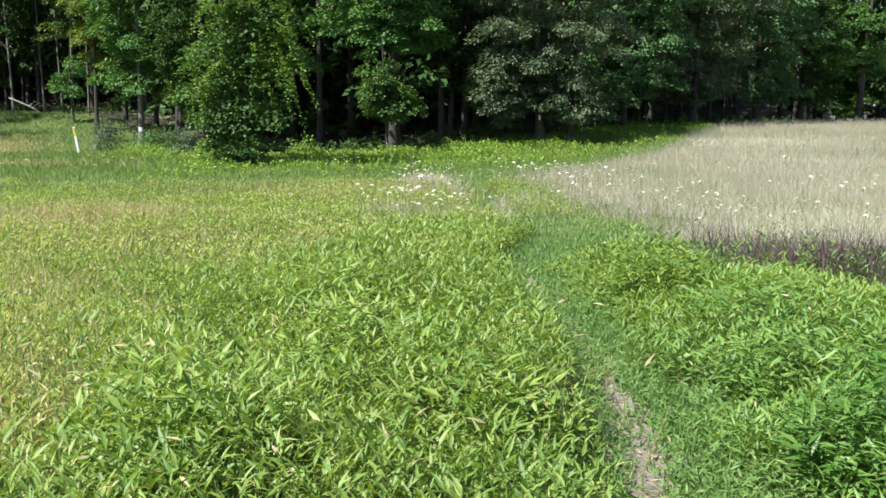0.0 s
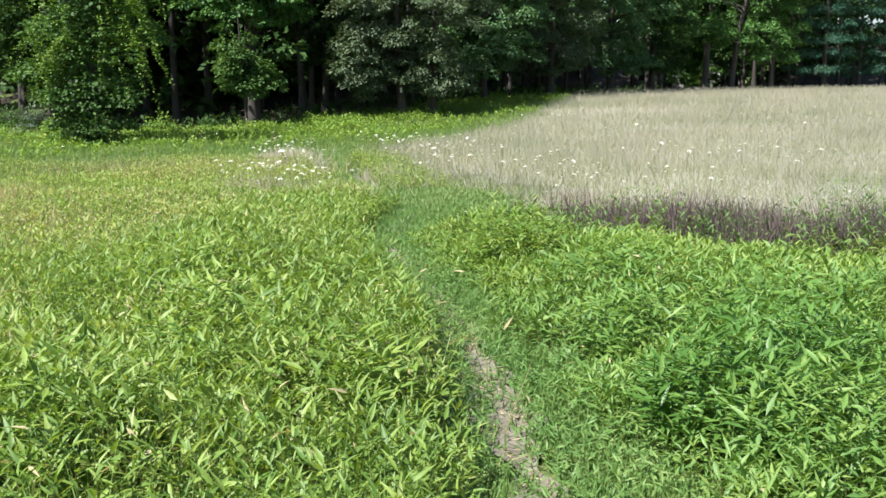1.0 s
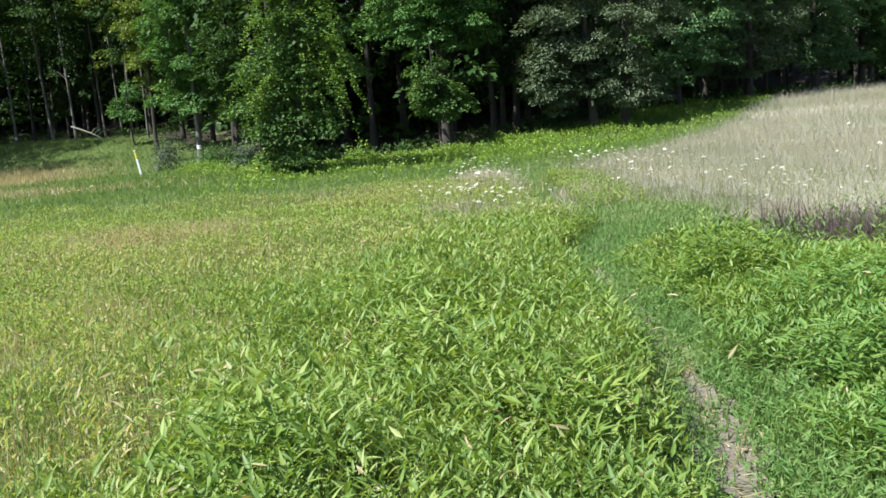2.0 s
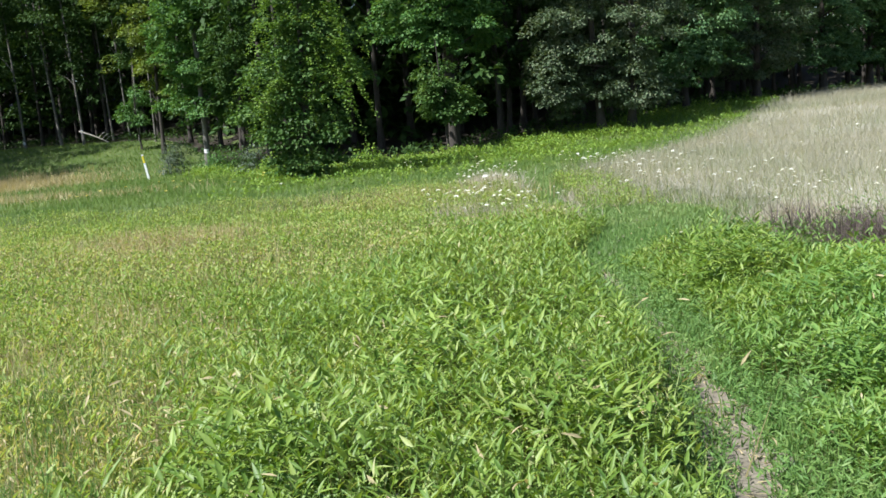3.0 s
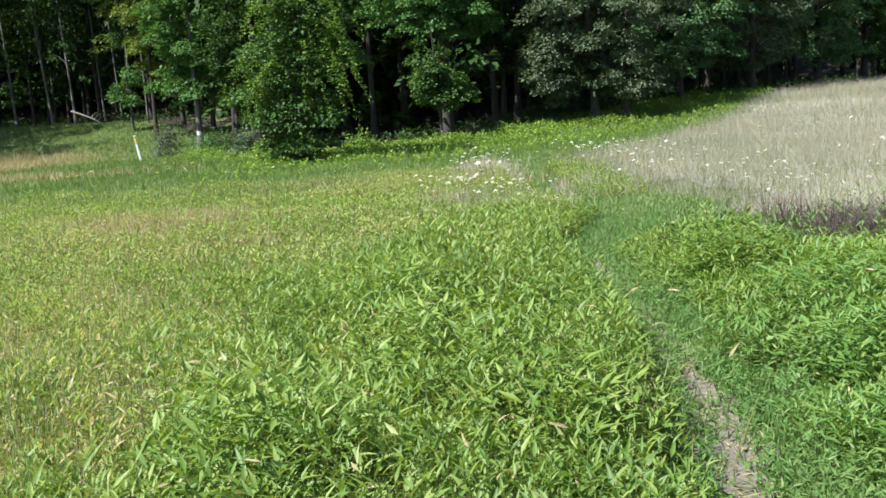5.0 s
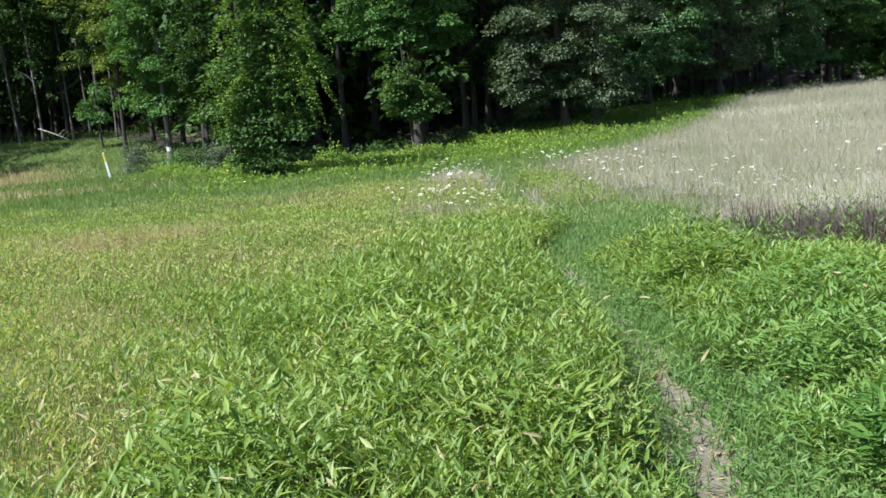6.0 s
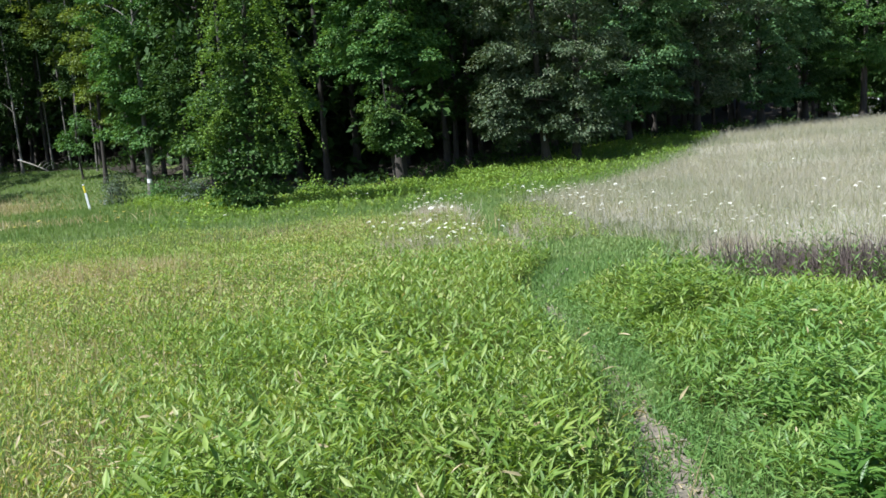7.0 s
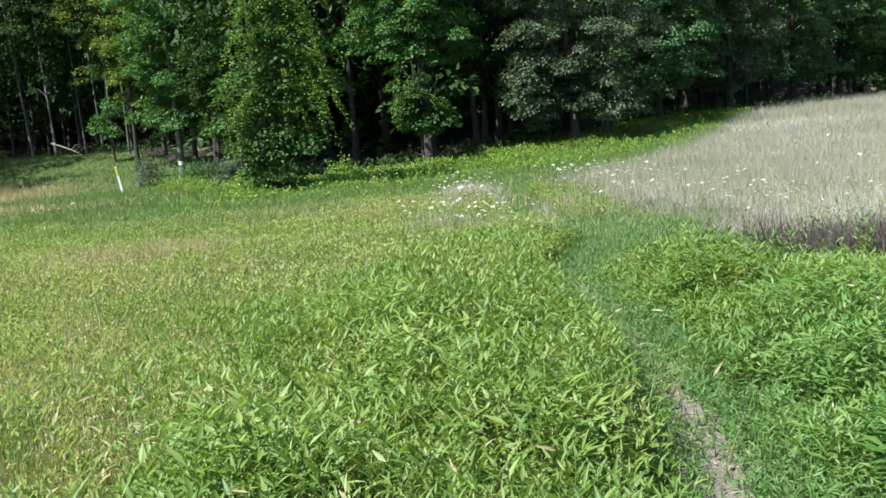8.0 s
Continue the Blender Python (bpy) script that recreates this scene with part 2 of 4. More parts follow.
def land(x, y):
    x, y = np.asarray(x, float), np.asarray(y, float)
    left = 2.0 * sm(40, 66, y) * sm(-6, -20, x)
    mid = 0.75 * sm(34, 46, y) * sm(-6, 4, x) * (1 - sm(4, 14, x))
    right = 1.05 * sm(14, 52, y) * sm(4, 14, x)
    # rise added behind the woods' edge to block the bright horizon
    added_rise = 6.5 * sm(7, 38, y - wood_edge(x)) * (1 - sm(.36, .41, x / np.maximum(y, 1)) * (1 - sm(.49, .55, x / np.maximum(y, 1))))
    return left + mid + right + added_rise + 0.05 * wave(x, y, 2.5) * sm(3, 8, y)


def trail_x(y):
    y = np.asarray(y, float)
    return np.interp(y, [-6, 1, 3.84, 4.4, 5.1, 6.5, 7.6, 8.8, 9.6, 11.3, 12.7, 13.7], [.45, .84, .90, .94, .99, .97, .93, .83, .82, 1.2, 1.64, 1.93])


def mesh_of(name, verts, faces, mat, smooth=True):
    """verts (n, 3), faces (m, k): one mesh."""
    verts, faces = np.asarray(verts, np.float32), np.asarray(faces, np.int32)
    me = bpy.data.meshes.new(name)
    m, k = faces.shape
    me.vertices.add(len(verts))
    me.vertices.foreach_set("co", verts.ravel())
    me.loops.add(m * k)
    me.loops.foreach_set("vertex_index", faces.ravel())
    me.polygons.add(m)
    me.polygons.foreach_set("loop_start", np.arange(0, m * k, k, dtype=np.int32))
    me.polygons.foreach_set("use_smooth", np.full(m, smooth))
    me.update(calc_edges=True)
    me.materials.append(mat)
    return me


def child(name, me, parent, label=""):
    ob = new(name, me)
    ob.parent = parent
    return tagged(ob, label)


def stuff(name, me, label, category):
    return tagged(new(name, me), label, category, kind="stuff")


# leaf outlines: y runs from the base to the tip, x across, z up
LANCE_V = np.array([(0, 0, 0), (-.5, .30, .05), (0, .30, .01), (.5, .30, .05), (-.34, .62, .03), (0, .62, -.01), (.34, .62, .03), (0, 1, -.09)])
LANCE_F = np.array([(0, 3, 2), (0, 2, 1), (1, 2, 5), (1, 5, 4), (2, 3, 6), (2, 6, 5), (4, 5, 7), (5, 6, 7)])
OVAL_V = np.array([(0, 0, 0), (-.5, .40, .05), (0, .42, 0), (.5, .40, .05), (0, 1, -.07)])
OVAL_F = np.array([(0, 3, 2), (2, 3, 4), (0, 2, 1), (1, 2, 4)])
FOLD_V = np.array([(0, 0, 0), (.5, .5, .14), (0, 1, 0), (-.5, .5, .14)])
FOLD_F = np.array([(0, 1, 2), (0, 2, 3)])
BLADE_V = np.array([(-.5, 0, 0), (.5, 0, 0), (-.4, .5, .04), (.4, .5, .04), (0, 1, -.12)])
BLADE_F = np.array([(0, 1, 3), (0, 3, 2), (2, 3, 4)])
SPIKE_V = np.array([(-.5, 0, 0), (.5, 0, 0), (0, 1, 0)])
SPIKE_F = np.array([(0, 1, 2)])


def frames(d, up):
    """Rotations whose y axis is d and whose z axis leans to up."""
    d = d / np.linalg.norm(d, axis=1, keepdims=True)
    r = np.cross(d, up)
    r /= np.linalg.norm(r, axis=1, keepdims=True) + 1e-9
    return np.stack([r, d, np.cross(r, d)], axis=2)


def strewn(name, shape, pos, way, up, width, length, mat):
    """One mesh with a copy of the shape at each place."""
    tv, tf = shape
    n, k = len(pos), len(tv)
    s = np.stack([width, length, length], axis=1)
    v = np.einsum("nij,nkj->nki", frames(way, up), tv[None] * s[:, None, :]) + pos[:, None, :]
    f = (tf[None] + (np.arange(n) * k)[:, None, None]).reshape(-1, tf.shape[1])
    return mesh_of(name, v.reshape(-1, 3), f, mat)


LANCE, OVAL, FOLD, BLADE, SPIKE = (LANCE_V, LANCE_F), (OVAL_V, OVAL_F), (FOLD_V, FOLD_F), (BLADE_V, BLADE_F), (SPIKE_V, SPIKE_F)


def spread(n, x0, x1, y0, y1, keep):
    """n tries of even places in a rectangle, kept with the chance that keep gives."""
    x, y = rng.uniform(x0, x1, n), rng.uniform(y0, y1, n)
    k = rng.random(n) < keep(x, y)
    return x[k], y[k]


def turns(n, lift, jitter=0.3):
    a = rng.uniform(0, 2 * np.pi, n)
    z = lift + rng.normal(0, jitter, n)
    return np.stack([np.cos(a), np.sin(a), z], axis=1)


def ups(n, tilt=0.35):
    return np.stack([rng.normal(0, tilt, n), rng.normal(0, tilt, n), np.ones(n)], axis=1)


def blades(name, x, y, height, width, mat, lean=0.35, shape=BLADE, base=0.0):
    n = len(x)
    p = np.stack([x, y, land(x, y) + base], axis=1)
    a = rng.uniform(0, 2 * np.pi, n)
    l = np.abs(rng.normal(0, lean, n))
    way = np.stack([np.cos(a) * l, np.sin(a) * l, np.ones(n)], axis=1)
    up = np.stack([rng.normal(0, 1, n), rng.normal(0, 1, n) - 0.6, rng.normal(0, .3, n)], axis=1)
    return strewn(name, shape, p, way, up, np.broadcast_to(width, n) * rng.uniform(.7, 1.3, n), np.broadcast_to(height, n) * rng.uniform(.6, 1.25, n), mat)


def weed_stand(x, y, tall, leaf_n, leaf_len, leaf_w, origin=(0, 0, 0)):
    """Leafy stems: arrays for the leaves and for the stems."""
    n = len(x)
    a = rng.uniform(0, 2 * np.pi, n)
    l = np.abs(rng.normal(0, .22, n))
    top = np.stack([np.cos(a) * l, np.sin(a) * l, np.ones(n)], axis=1) * (tall * rng.uniform(.75, 1.15, n))[:, None]
    foot = np.stack([x, y, land(x, y)], axis=1) - np.asarray(origin)
    s = (np.arange(leaf_n) + 0.5) / leaf_n
    s = 0.25 + 0.75 * s[None, :] + rng.normal(0, .03, (n, leaf_n))
    turn = rng.uniform(0, 2 * np.pi, n)[:, None] + np.arange(leaf_n)[None, :] * 2.6 + rng.normal(0, .35, (n, leaf_n))
    pos = (foot[:, None, :] + top[:, None, :] * s[:, :, None]).reshape(-1, 3)
    lift = (0.30 + 0.9 * np.clip(s, 0, 1) ** 4 + rng.normal(0, .4, s.shape)).ravel()
    way = np.stack([np.cos(turn).ravel(), np.sin(turn).ravel(), lift], axis=1)
    size = (leaf_len * (1.1 - 0.35 * np.abs(s - 0.7)) * rng.uniform(.45, 1.3, s.shape)).ravel()
    return pos, way, size, size * leaf_w * rng.uniform(.65, 1.2, len(size)), foot, top


def tube(points, radii, sides=7):
    p, r = np.asarray(points, float), np.asarray(radii, float)
    n = len(p)
    t = np.gradient(p, axis=0)
    ref = np.array([0.9, 0.3, 0.31]) if abs(t[:, 0]).mean() < abs(t[:, 2]).mean() else np.array([0.05, 0.1, 1.0])
    f = frames(t, np.tile(ref, (n, 1)))
    a = np.linspace(0, 2 * np.pi, sides, endpoint=False)
    ring = np.cos(a)[None, :, None] * f[:, None, :, 0] + np.sin(a)[None, :, None] * f[:, None, :, 2]
    v = (p[:, None, :] + ring * r[:, None, None]).reshape(-1, 3)
    i = np.arange(n - 1)[:, None] * sides
    j = np.arange(sides)[None, :]
    k = (j + 1) % sides
    return v, np.stack([i + j, i + k, i + sides + k, i + sides + j], axis=2).reshape(-1, 4)


# ---- ground ----
gx = np.unique(np.concatenate([np.linspace(-9, 9, 46), np.linspace(-60, 60, 81), np.linspace(-900, 900, 25)]))
gy = np.unique(np.concatenate([np.linspace(-6, 20, 66), np.linspace(-40, 90, 66), np.linspace(-900, 1500, 25)]))
X, Y = np.meshgrid(gx, gy)
G = np.stack([X, Y, land(X, Y)], axis=2).reshape(-1, 3)
i = (np.arange(len(gy) - 1)[:, None] * len(gx) + np.arange(len(gx) - 1)[None, :]).ravel()
tagged(new("ground", mesh_of("ground", G, np.stack([i, i + 1, i + 1 + len(gx), i + len(gx)], axis=1), M_GROUND)),
       "gently rolling meadow soil under green growth", "ground", kind="structure")

ty = np.linspace(-5.5, 13.2, 230)
tw = 0.075 + 0.045 * np.sin(ty * 3.1 + .6) + 0.03 * np.sin(ty * 7.7 + 1)
tw = np.clip(tw + 0.035 + .03 * np.sin(ty * 17), 0.04, 0.22) * (1 - 0.4 * sm(5.6, 6.8, ty))
cols = np.linspace(-1, 1, 7)
TX = trail_x(ty)[:, None] + cols[None, :] * tw[:, None] + 0.02 * wave(cols[None, :] * 3, ty[:, None], 0.12)
TY = np.repeat(ty[:, None], 7, axis=1)
T = np.stack([TX, TY, land(TX, TY) + 0.012 - 0.02 * (1 - cols[None, :] ** 2) + 0.012], axis=2).reshape(-1, 3)
i = (np.arange(229)[:, None] * 7 + np.arange(6)[None, :]).ravel()
tagged(new("path", mesh_of("path", T, np.stack([i, i + 1, i + 8, i + 7], axis=1), M_DIRT)), "narrow trodden footpath of bare tan dirt", "path", kind="structure")

# ---- near weeds on both sides of the trail ----
def patch_edge(y):
    """The x where the tall weeds give way to the meadow."""
    return np.interp(y, [1.5, 3, 4.6, 5.7, 6.9, 8.1, 9.4, 11, 13], [-1.8, -1.95, -2.1, -2.1, -2.05, -1.75, -1.35, -.9, -.5])


def left_patch(x, y):
    edge = patch_edge(y) - 0.1 + 0.4 * wave(x, y, 0.8, 3)
    inside = sm(1.8, 2.5, y + .3 * wave(x, y, .4)) * sm(0, 1.0, x - edge) * sm(0.20, 0.55, trail_x(y) - x + .10 * wave(x, y, .3, 4)) * (1 - sm(11.5, 13.0, y))
    return inside * (0.62 + 0.38 * sm(-0.5, 0.3, wave(x, y, 0.45)))


def left_height(x, y):
    return (0.34 + 0.12 * wave(x, y, 0.7, 1) + 0.10 * wave(x, y, 0.27) + 0.05 * wave(x, y, .12, 3)) * (0.55 + 0.45 * sm(0.2, 0.75, trail_x(y) - x)) + 0.12


def leaf_field(tag, x, y, tall, n, ln, lw, mat, shape, label):
    pos, way, size, wid, foot, top = weed_stand(x, y, tall, n, ln, lw)
    stuff(tag, strewn(tag, shape, pos, way, ups(len(pos)), wid, size, mat), label, "weeds")
    stuff(tag + "_stems", strewn(tag + "_stems", SPIKE, foot, top, np.tile((0.3, -1.0, 0.1), (len(foot), 1)), np.full(len(foot), .008), np.linalg.norm(top, axis=1), M_STEM),
          "thin upright green weed stems in the meadow", "weeds")


x, y = spread(9500, -3.2, 1.2, 1.9, 6.0, left_patch)
leaf_field("broadleaf_weeds", x, y, left_height(x, y), 11, 0.073, 0.20, M_BROAD, LANCE, "dense bright green weeds with long pointed leaves")
x, y = spread(13000, -3.2, 1.2, 6.0, 13.2, left_patch)
leaf_field("broadleaf_weeds_beyond", x, y, left_height(x, y) * (1 - .25 * sm(8, 12, y)), 10, 0.072, 0.23, M_BROAD, OVAL, "dense yellow-green weeds with pointed leaves farther off")

x, y = spread(15000, -3.0, 1.0, 2.0, 9.0, lambda x, y: left_patch(x, y) * sm(-.1, .5, wave(x, y, .55, 12)))
stuff("grass_among_weeds", blades("grass_among_weeds", x, y, 0.40, 0.007, M_MEADOW, 0.55), "thin grass blades growing up through the weeds", "grass")
x, y = spread(16000, -4.2, -1.2, 2.2, 6.5, lambda x, y: (1 - left_patch(x, y)) * sm(-3.6, -2.6, x + .4 * wave(x, y, .6)) * sm(-.5, .3, wave(x, y, .5, 21)))
stuff("feathery_grass", blades("feathery_grass", x, y, 0.36, 0.006, M_SHORT, 0.6), "feathery blue-green grass at the edge of the weeds", "grass")


def band_off(x, y):
    """How far a place lies beyond the line of the purple grass."""
    return y - np.interp(x, [1.5, 2.5, 3.2, 4.0, 5.0, 6.0, 8.0, 12.0], [10.9, 10.2, 9.5, 8.75, 8.2, 7.8, 7.3, 6.6])


def right_patch(x, y):
    edge = trail_x(y) + 0.22 + 0.16 * wave(x, y, 0.5, 5) + 0.12 * (1 - sm(3.5, 6.5, y))
    return sm(0, 0.35, x - edge) * (1 - sm(-1.7, -0.6, band_off(x, y) - 0.4 * wave(x, y, .5))) * (0.6 + 0.4 * sm(-0.5, 0.3, wave(x, y, 0.5, 9))) * sm(2.1, 2.9, y + .4 * wave(x, y, .4)) * (1 - sm(6.2, 7.2, x + .3 * wave(x, y, .5)))


def right_height(x, y):
    return 0.15 + 0.09 * wave(x, y, 0.5, 4) + 0.14 * sm(0.3, 1.0, x - trail_x(y)) - 0.08 * sm(-3.5, -1.5, band_off(x, y))


x, y = spread(10500, 1.0, 7.2, 2.2, 6.0, right_patch)
leaf_field("deep_green_weeds", x, y, right_height(x, y), 9, 0.078, 0.20, M_BROAD_DEEP, OVAL, "deep green leafy weeds leaning over the path")
x, y = spread(13500, 1.0, 7.2, 6.0, 9.8, right_patch)
leaf_field("bright_green_weeds", x, y, right_height(x, y), 9, 0.078, 0.22, M_BROAD, OVAL, "bright yellow-green weeds beside the path")

def weed_clump(x, y, r, h, n, leaf, mat, label):
    """A rounded clump of leafy stems that lean outwards."""
    a, q = rng.uniform(0, 2 * np.pi, n), np.sqrt(rng.random(n))
    fx, fy = q * np.cos(a), q * np.sin(a)
    foot = np.stack([fx * r * .55, fy * r * .55, np.zeros(n)], axis=1)
    top = np.stack([fx * r * .5, fy * r * .5, h * (1.05 - .45 * q ** 2) * rng.uniform(.8, 1.12, n)], axis=1)
    m = 9
    s = 0.3 + 0.7 * (np.arange(m) + .5)[None, :] / m + rng.normal(0, .03, (n, m))
    turn = rng.uniform(0, 2 * np.pi, n)[:, None] + np.arange(m)[None, :] * 2.5 + rng.normal(0, .3, (n, m))
    pos = (foot[:, None] + top[:, None] * s[:, :, None]).reshape(-1, 3)
    way = np.stack([np.cos(turn).ravel() + np.repeat(fx, m) * .5, np.sin(turn).ravel() + np.repeat(fy, m) * .5, (.1 + .7 * s ** 5 + rng.normal(0, .3, s.shape)).ravel()], axis=1)
    size = leaf * rng.uniform(.65, 1.25, n * m)
    base = new("weed_clump")
    base.location = (x, y, float(land(x, y)))
    tagged(base, label, "weed clump", "rounded weed clumps by the path")
    tagged(child("foliage", strewn("foliage", OVAL, pos, way, ups(n * m), size * .21, size, mat), base), kind="stuff")
    one = mesh_of("leaf", LANCE_V * np.array([.21, 1, 1]), LANCE_F, mat)
    for k in rng.choice(np.flatnonzero(s.ravel() > .8), 26, replace=False):
        lf = child("leaf", one, base)
        turn_to = Matrix(frames(way[k:k + 1], ups(1))[0].tolist()).to_4x4()
        lf.matrix_basis = Matrix.Translation(pos[k] + np.array([0, 0, .015])) @ turn_to @ Matrix.Scale(float(leaf * rng.uniform(.85, 1.2)), 4)


for px, py, r, h, n, leaf, mat, lab in (
        (1.72, 7.7, .50, .56, 150, .088, M_BROAD, "bright yellow-green rounded clump beside the path"), (2.15, 6.1, .60, .52, 170, .09, M_BROAD_DEEP, "green rounded weed clump with slender leaves"),
        (1.85, 4.95, .42, .44, 120, .09, M_BROAD_DEEP, "green weed clump leaning toward the path"), (2.25, 4.0, .55, .54, 170, .10, M_DARKWEED, "deep green large-leaved weed clump"), (2.0, 3.2, .45, .46, 140, .095, M_BROAD_DEEP, "deep green large-leaved weed clump"),
        (1.75, 3.7, .36, .44, 110, .10, M_DARKWEED, "deep green large-leaved weed clump"), (2.8, 5.2, .55, .50, 150, .09, M_BROAD_DEEP, "green rounded weed clump with slender leaves"),
        (2.5, 7.0, .45, .46, 120, .088, M_BROAD, "bright yellow-green rounded clump beside the path"), (-.35, 4.9, .55, .60, 170, .10, M_BROAD, "yellow-green weed clump with long pointed leaves"),
        (.15, 3.9, .45, .52, 130, .10, M_BROAD, "yellow-green weed clump with long pointed leaves"), (-1.0, 3.6, .5, .56, 150, .10, M_BROAD, "yellow-green weed clump with long pointed leaves"),
        (-.8, 6.3, .55, .60, 160, .095, M_BROAD, "yellow-green weed clump with long pointed leaves"), (.3, 6.0, .40, .48, 110, .09, M_BROAD, "yellow-green weed clump near the path")):
    weed_clump(px, py, r, h + .05, int(n * 1.25), leaf, mat, lab)
for px, py in ((-1.95, 3.7), (-2.2, 4.3), (-1.75, 3.1), (-2.6, 5.0), (-1.35, 2.8)):
    n = 130
    a, l = rng.uniform(0, 2 * np.pi, n), np.abs(rng.normal(0, .5, n))
    p = np.stack([rng.normal(0, .09, n), rng.normal(0, .09, n), np.zeros(n)], axis=1)
    tuft = new("grass_tuft", strewn("grass_tuft", BLADE, p, np.stack([np.cos(a) * l, np.sin(a) * l, np.ones(n)], axis=1), turns(n, .2), np.full(n, .008), rng.uniform(.25, .55, n), M_SHORT))
    tuft.location = (px, py, float(land(px, py)))
    tagged(tuft, "blue-green grass tuft with long arching blades", "grass tuft", "grass tufts beside the weeds")

xs, ys, zs = [], [], []
for px, py, r, n in ((-.95, 3.0, .22, 30), (.38, 4.1, .2, 30), (-.15, 3.3, .25, 24), (.5, 5.4, .2, 18), (-.6, 5.6, .4, 20), (-1.6, 4.2, .3, 40), (2.1, 5.6, .3, 12)):
    xs.append(px + rng.normal(0, r, n))
    ys.append(py + rng.normal(0, r, n))
    zs.append(rng.uniform(.28, .52, n))
x, y, z = np.concatenate(xs), np.concatenate(ys), np.concatenate(zs)
n = len(x)
stuff("withered_leaves", strewn("withered_leaves", LANCE, np.stack([x, y, land(x, y) + z], axis=1), turns(n, .1, .6), ups(n, .8), rng.uniform(.009, .017, n), rng.uniform(.05, .09, n), M_STRAW), "withered tan leaves among the green weeds", "weeds")
p = np.stack([x[::4], y[::4], land(x[::4], y[::4])], axis=1)
stuff("dry_stalks", strewn("dry_stalks", SPIKE, p, turns(len(p), 1.6, .4), turns(len(p), .1), np.full(len(p), .008), rng.uniform(.45, .7, len(p)), M_STRAW), "dry pale stalks standing among the weeds", "weeds")

# low grass beside the trail
def verge(x, y):
    d = np.abs(x - trail_x(y))
    return (0.75 * sm(5.2, 5.9, y) * (1 - sm(8.2, 8.5, y) * (1 - sm(9.0, 9.4, y))) + sm(0.02, 0.12, d + .07 * wave(x * 2, y, .13, 2)) + .35 * sm(.2, .5, wave(x * 1.5, y, .21, 8))) * (1 - sm(0.5, 0.75, d)) + 0.10


x, y = spread(60000, -0.2, 2.6, 1.8, 12.5, verge)
stuff("short_grass", blades("short_grass", x, y, 0.085, 0.009, M_SHORT, 0.95), "short blue-green grass along the footpath edges", "grass")
x, y = spread(30000, -0.2, 2.4, 1.8, 10, verge)
p = np.stack([x, y, land(x, y) + rng.uniform(.02, .16, len(x)) * (0.5 + 0.5 * sm(.1, .5, np.abs(x - trail_x(y))))], axis=1)
stuff("clover", strewn("clover", OVAL, p, turns(len(x), .4), ups(len(x)), np.full(len(x), .011), rng.uniform(.03, .065, len(x)), M_SHORT), "small green herb leaves low beside the path", "herbs")

def mown(x, y):
    strip = np.interp(y, [14, 16, 18, 21, 24, 28], [1.05, .75, .55, .5, .8, 1.35])
    return np.maximum(sm(1.35, 1.05, ((x - 1.85) / 0.95) ** 2 + ((y - 13.4) / 1.7) ** 2), sm(.55, .35, np.abs(x - strip) + .12 * wave(x, y, .5)) * sm(13.6, 14.4, y) * sm(28, 25, y))


x, y = spread(60000, .0, 3.2, 11, 28, mown)
stuff("mown_grass", blades("mown_grass", x, y, 0.07, 0.014 + .0005 * y, M_MOWN, 1.2, SPIKE), "short bright green trodden grass where the path ends", "grass")

x, y = spread(90000, -12, 12, -7, 3.2, lambda x, y: sm(0.08, 0.2, np.abs(x - trail_x(y))) * (1 - (y > 1.8) * ((left_patch(x, y) > .3) | (right_patch(x, y) > .3))))
x2, y2 = spread(46000, -16, 12, 1.8, 16, lambda x, y: np.where(x < 0, x < -0.6 * y - .5, (x > 2.2) & (band_off(x, y) < 0.2) & (right_patch(x, y) < .3) & ((y < 2.8) | (x > 4.2) | (band_off(x, y) > -1.5))) * 1.0)
x, y = np.concatenate([x, x2]), np.concatenate([y, y2])
stuff("rough_grass", blades("rough_grass", x, y, 0.2, 0.014, M_GREEN, 0.8, SPIKE), "rough green meadow grass beside the footpath", "grass")

x, y = spread(2600, .6, 1.4, 2.5, 10, lambda x, y: 1 - sm(.08, .2, np.abs(x - trail_x(y))))
n = len(x)
p = np.stack([x, y, land(x, y) + .02], axis=1)
stuff("straw_litter", strewn("straw_litter", SPIKE, p, turns(n, .05, .08), ups(n, .3), np.full(n, .007), rng.uniform(.03, .10, n), M_STRAW), "dry straw scraps scattered on the dirt path", "straw")

# ---- meadow ----
def meadow_left(x, y):
    return (1 - 0.9 * sm(0.0, 0.8, x - patch_edge(y)) * (1 - sm(11.5, 13, y))) * (1 - 0.85 * (1 - sm(0.2, 0.7, np.abs(x - trail_x(y)))) * (1 - sm(13, 14, y)))


x, y = spread(42000, -7, 1.0, 1.2, 9, lambda x, y: meadow_left(x, y) * (x > -0.62 * y - 1))
stuff("meadow_grass", blades("meadow_grass", x, y, 0.24, 0.008, M_MEADOW, 0.8), "mixed green and straw-coloured meadow grass", "grass")
x, y = spread(30000, -7, 0.5, 1.2, 9, lambda x, y: meadow_left(x, y) * (x > -0.62 * y - 1) * (0.5 + 0.5 * (wave(x, y, .6) > 0)))
leaf_field("meadow_herbs", x, y, 0.27 + 0.10 * wave(x, y, .6) + .04 * wave(x, y, .2), 9, 0.055, 0.25, M_HERB, FOLD, "thin yellow-green meadow herbs with small leaves")
x, y = spread(90000, -14, 3.5, 9, 20, lambda x, y: meadow_left(x, y) * (x > -0.62 * y - 1) * (1 - sm(1.0, 2.2, x - 0.1 * (20 - y))) * (1 - mown(x, y)) * (1 - sm(.4, .8, x) * (1 - sm(12.5, 13.5, y))))
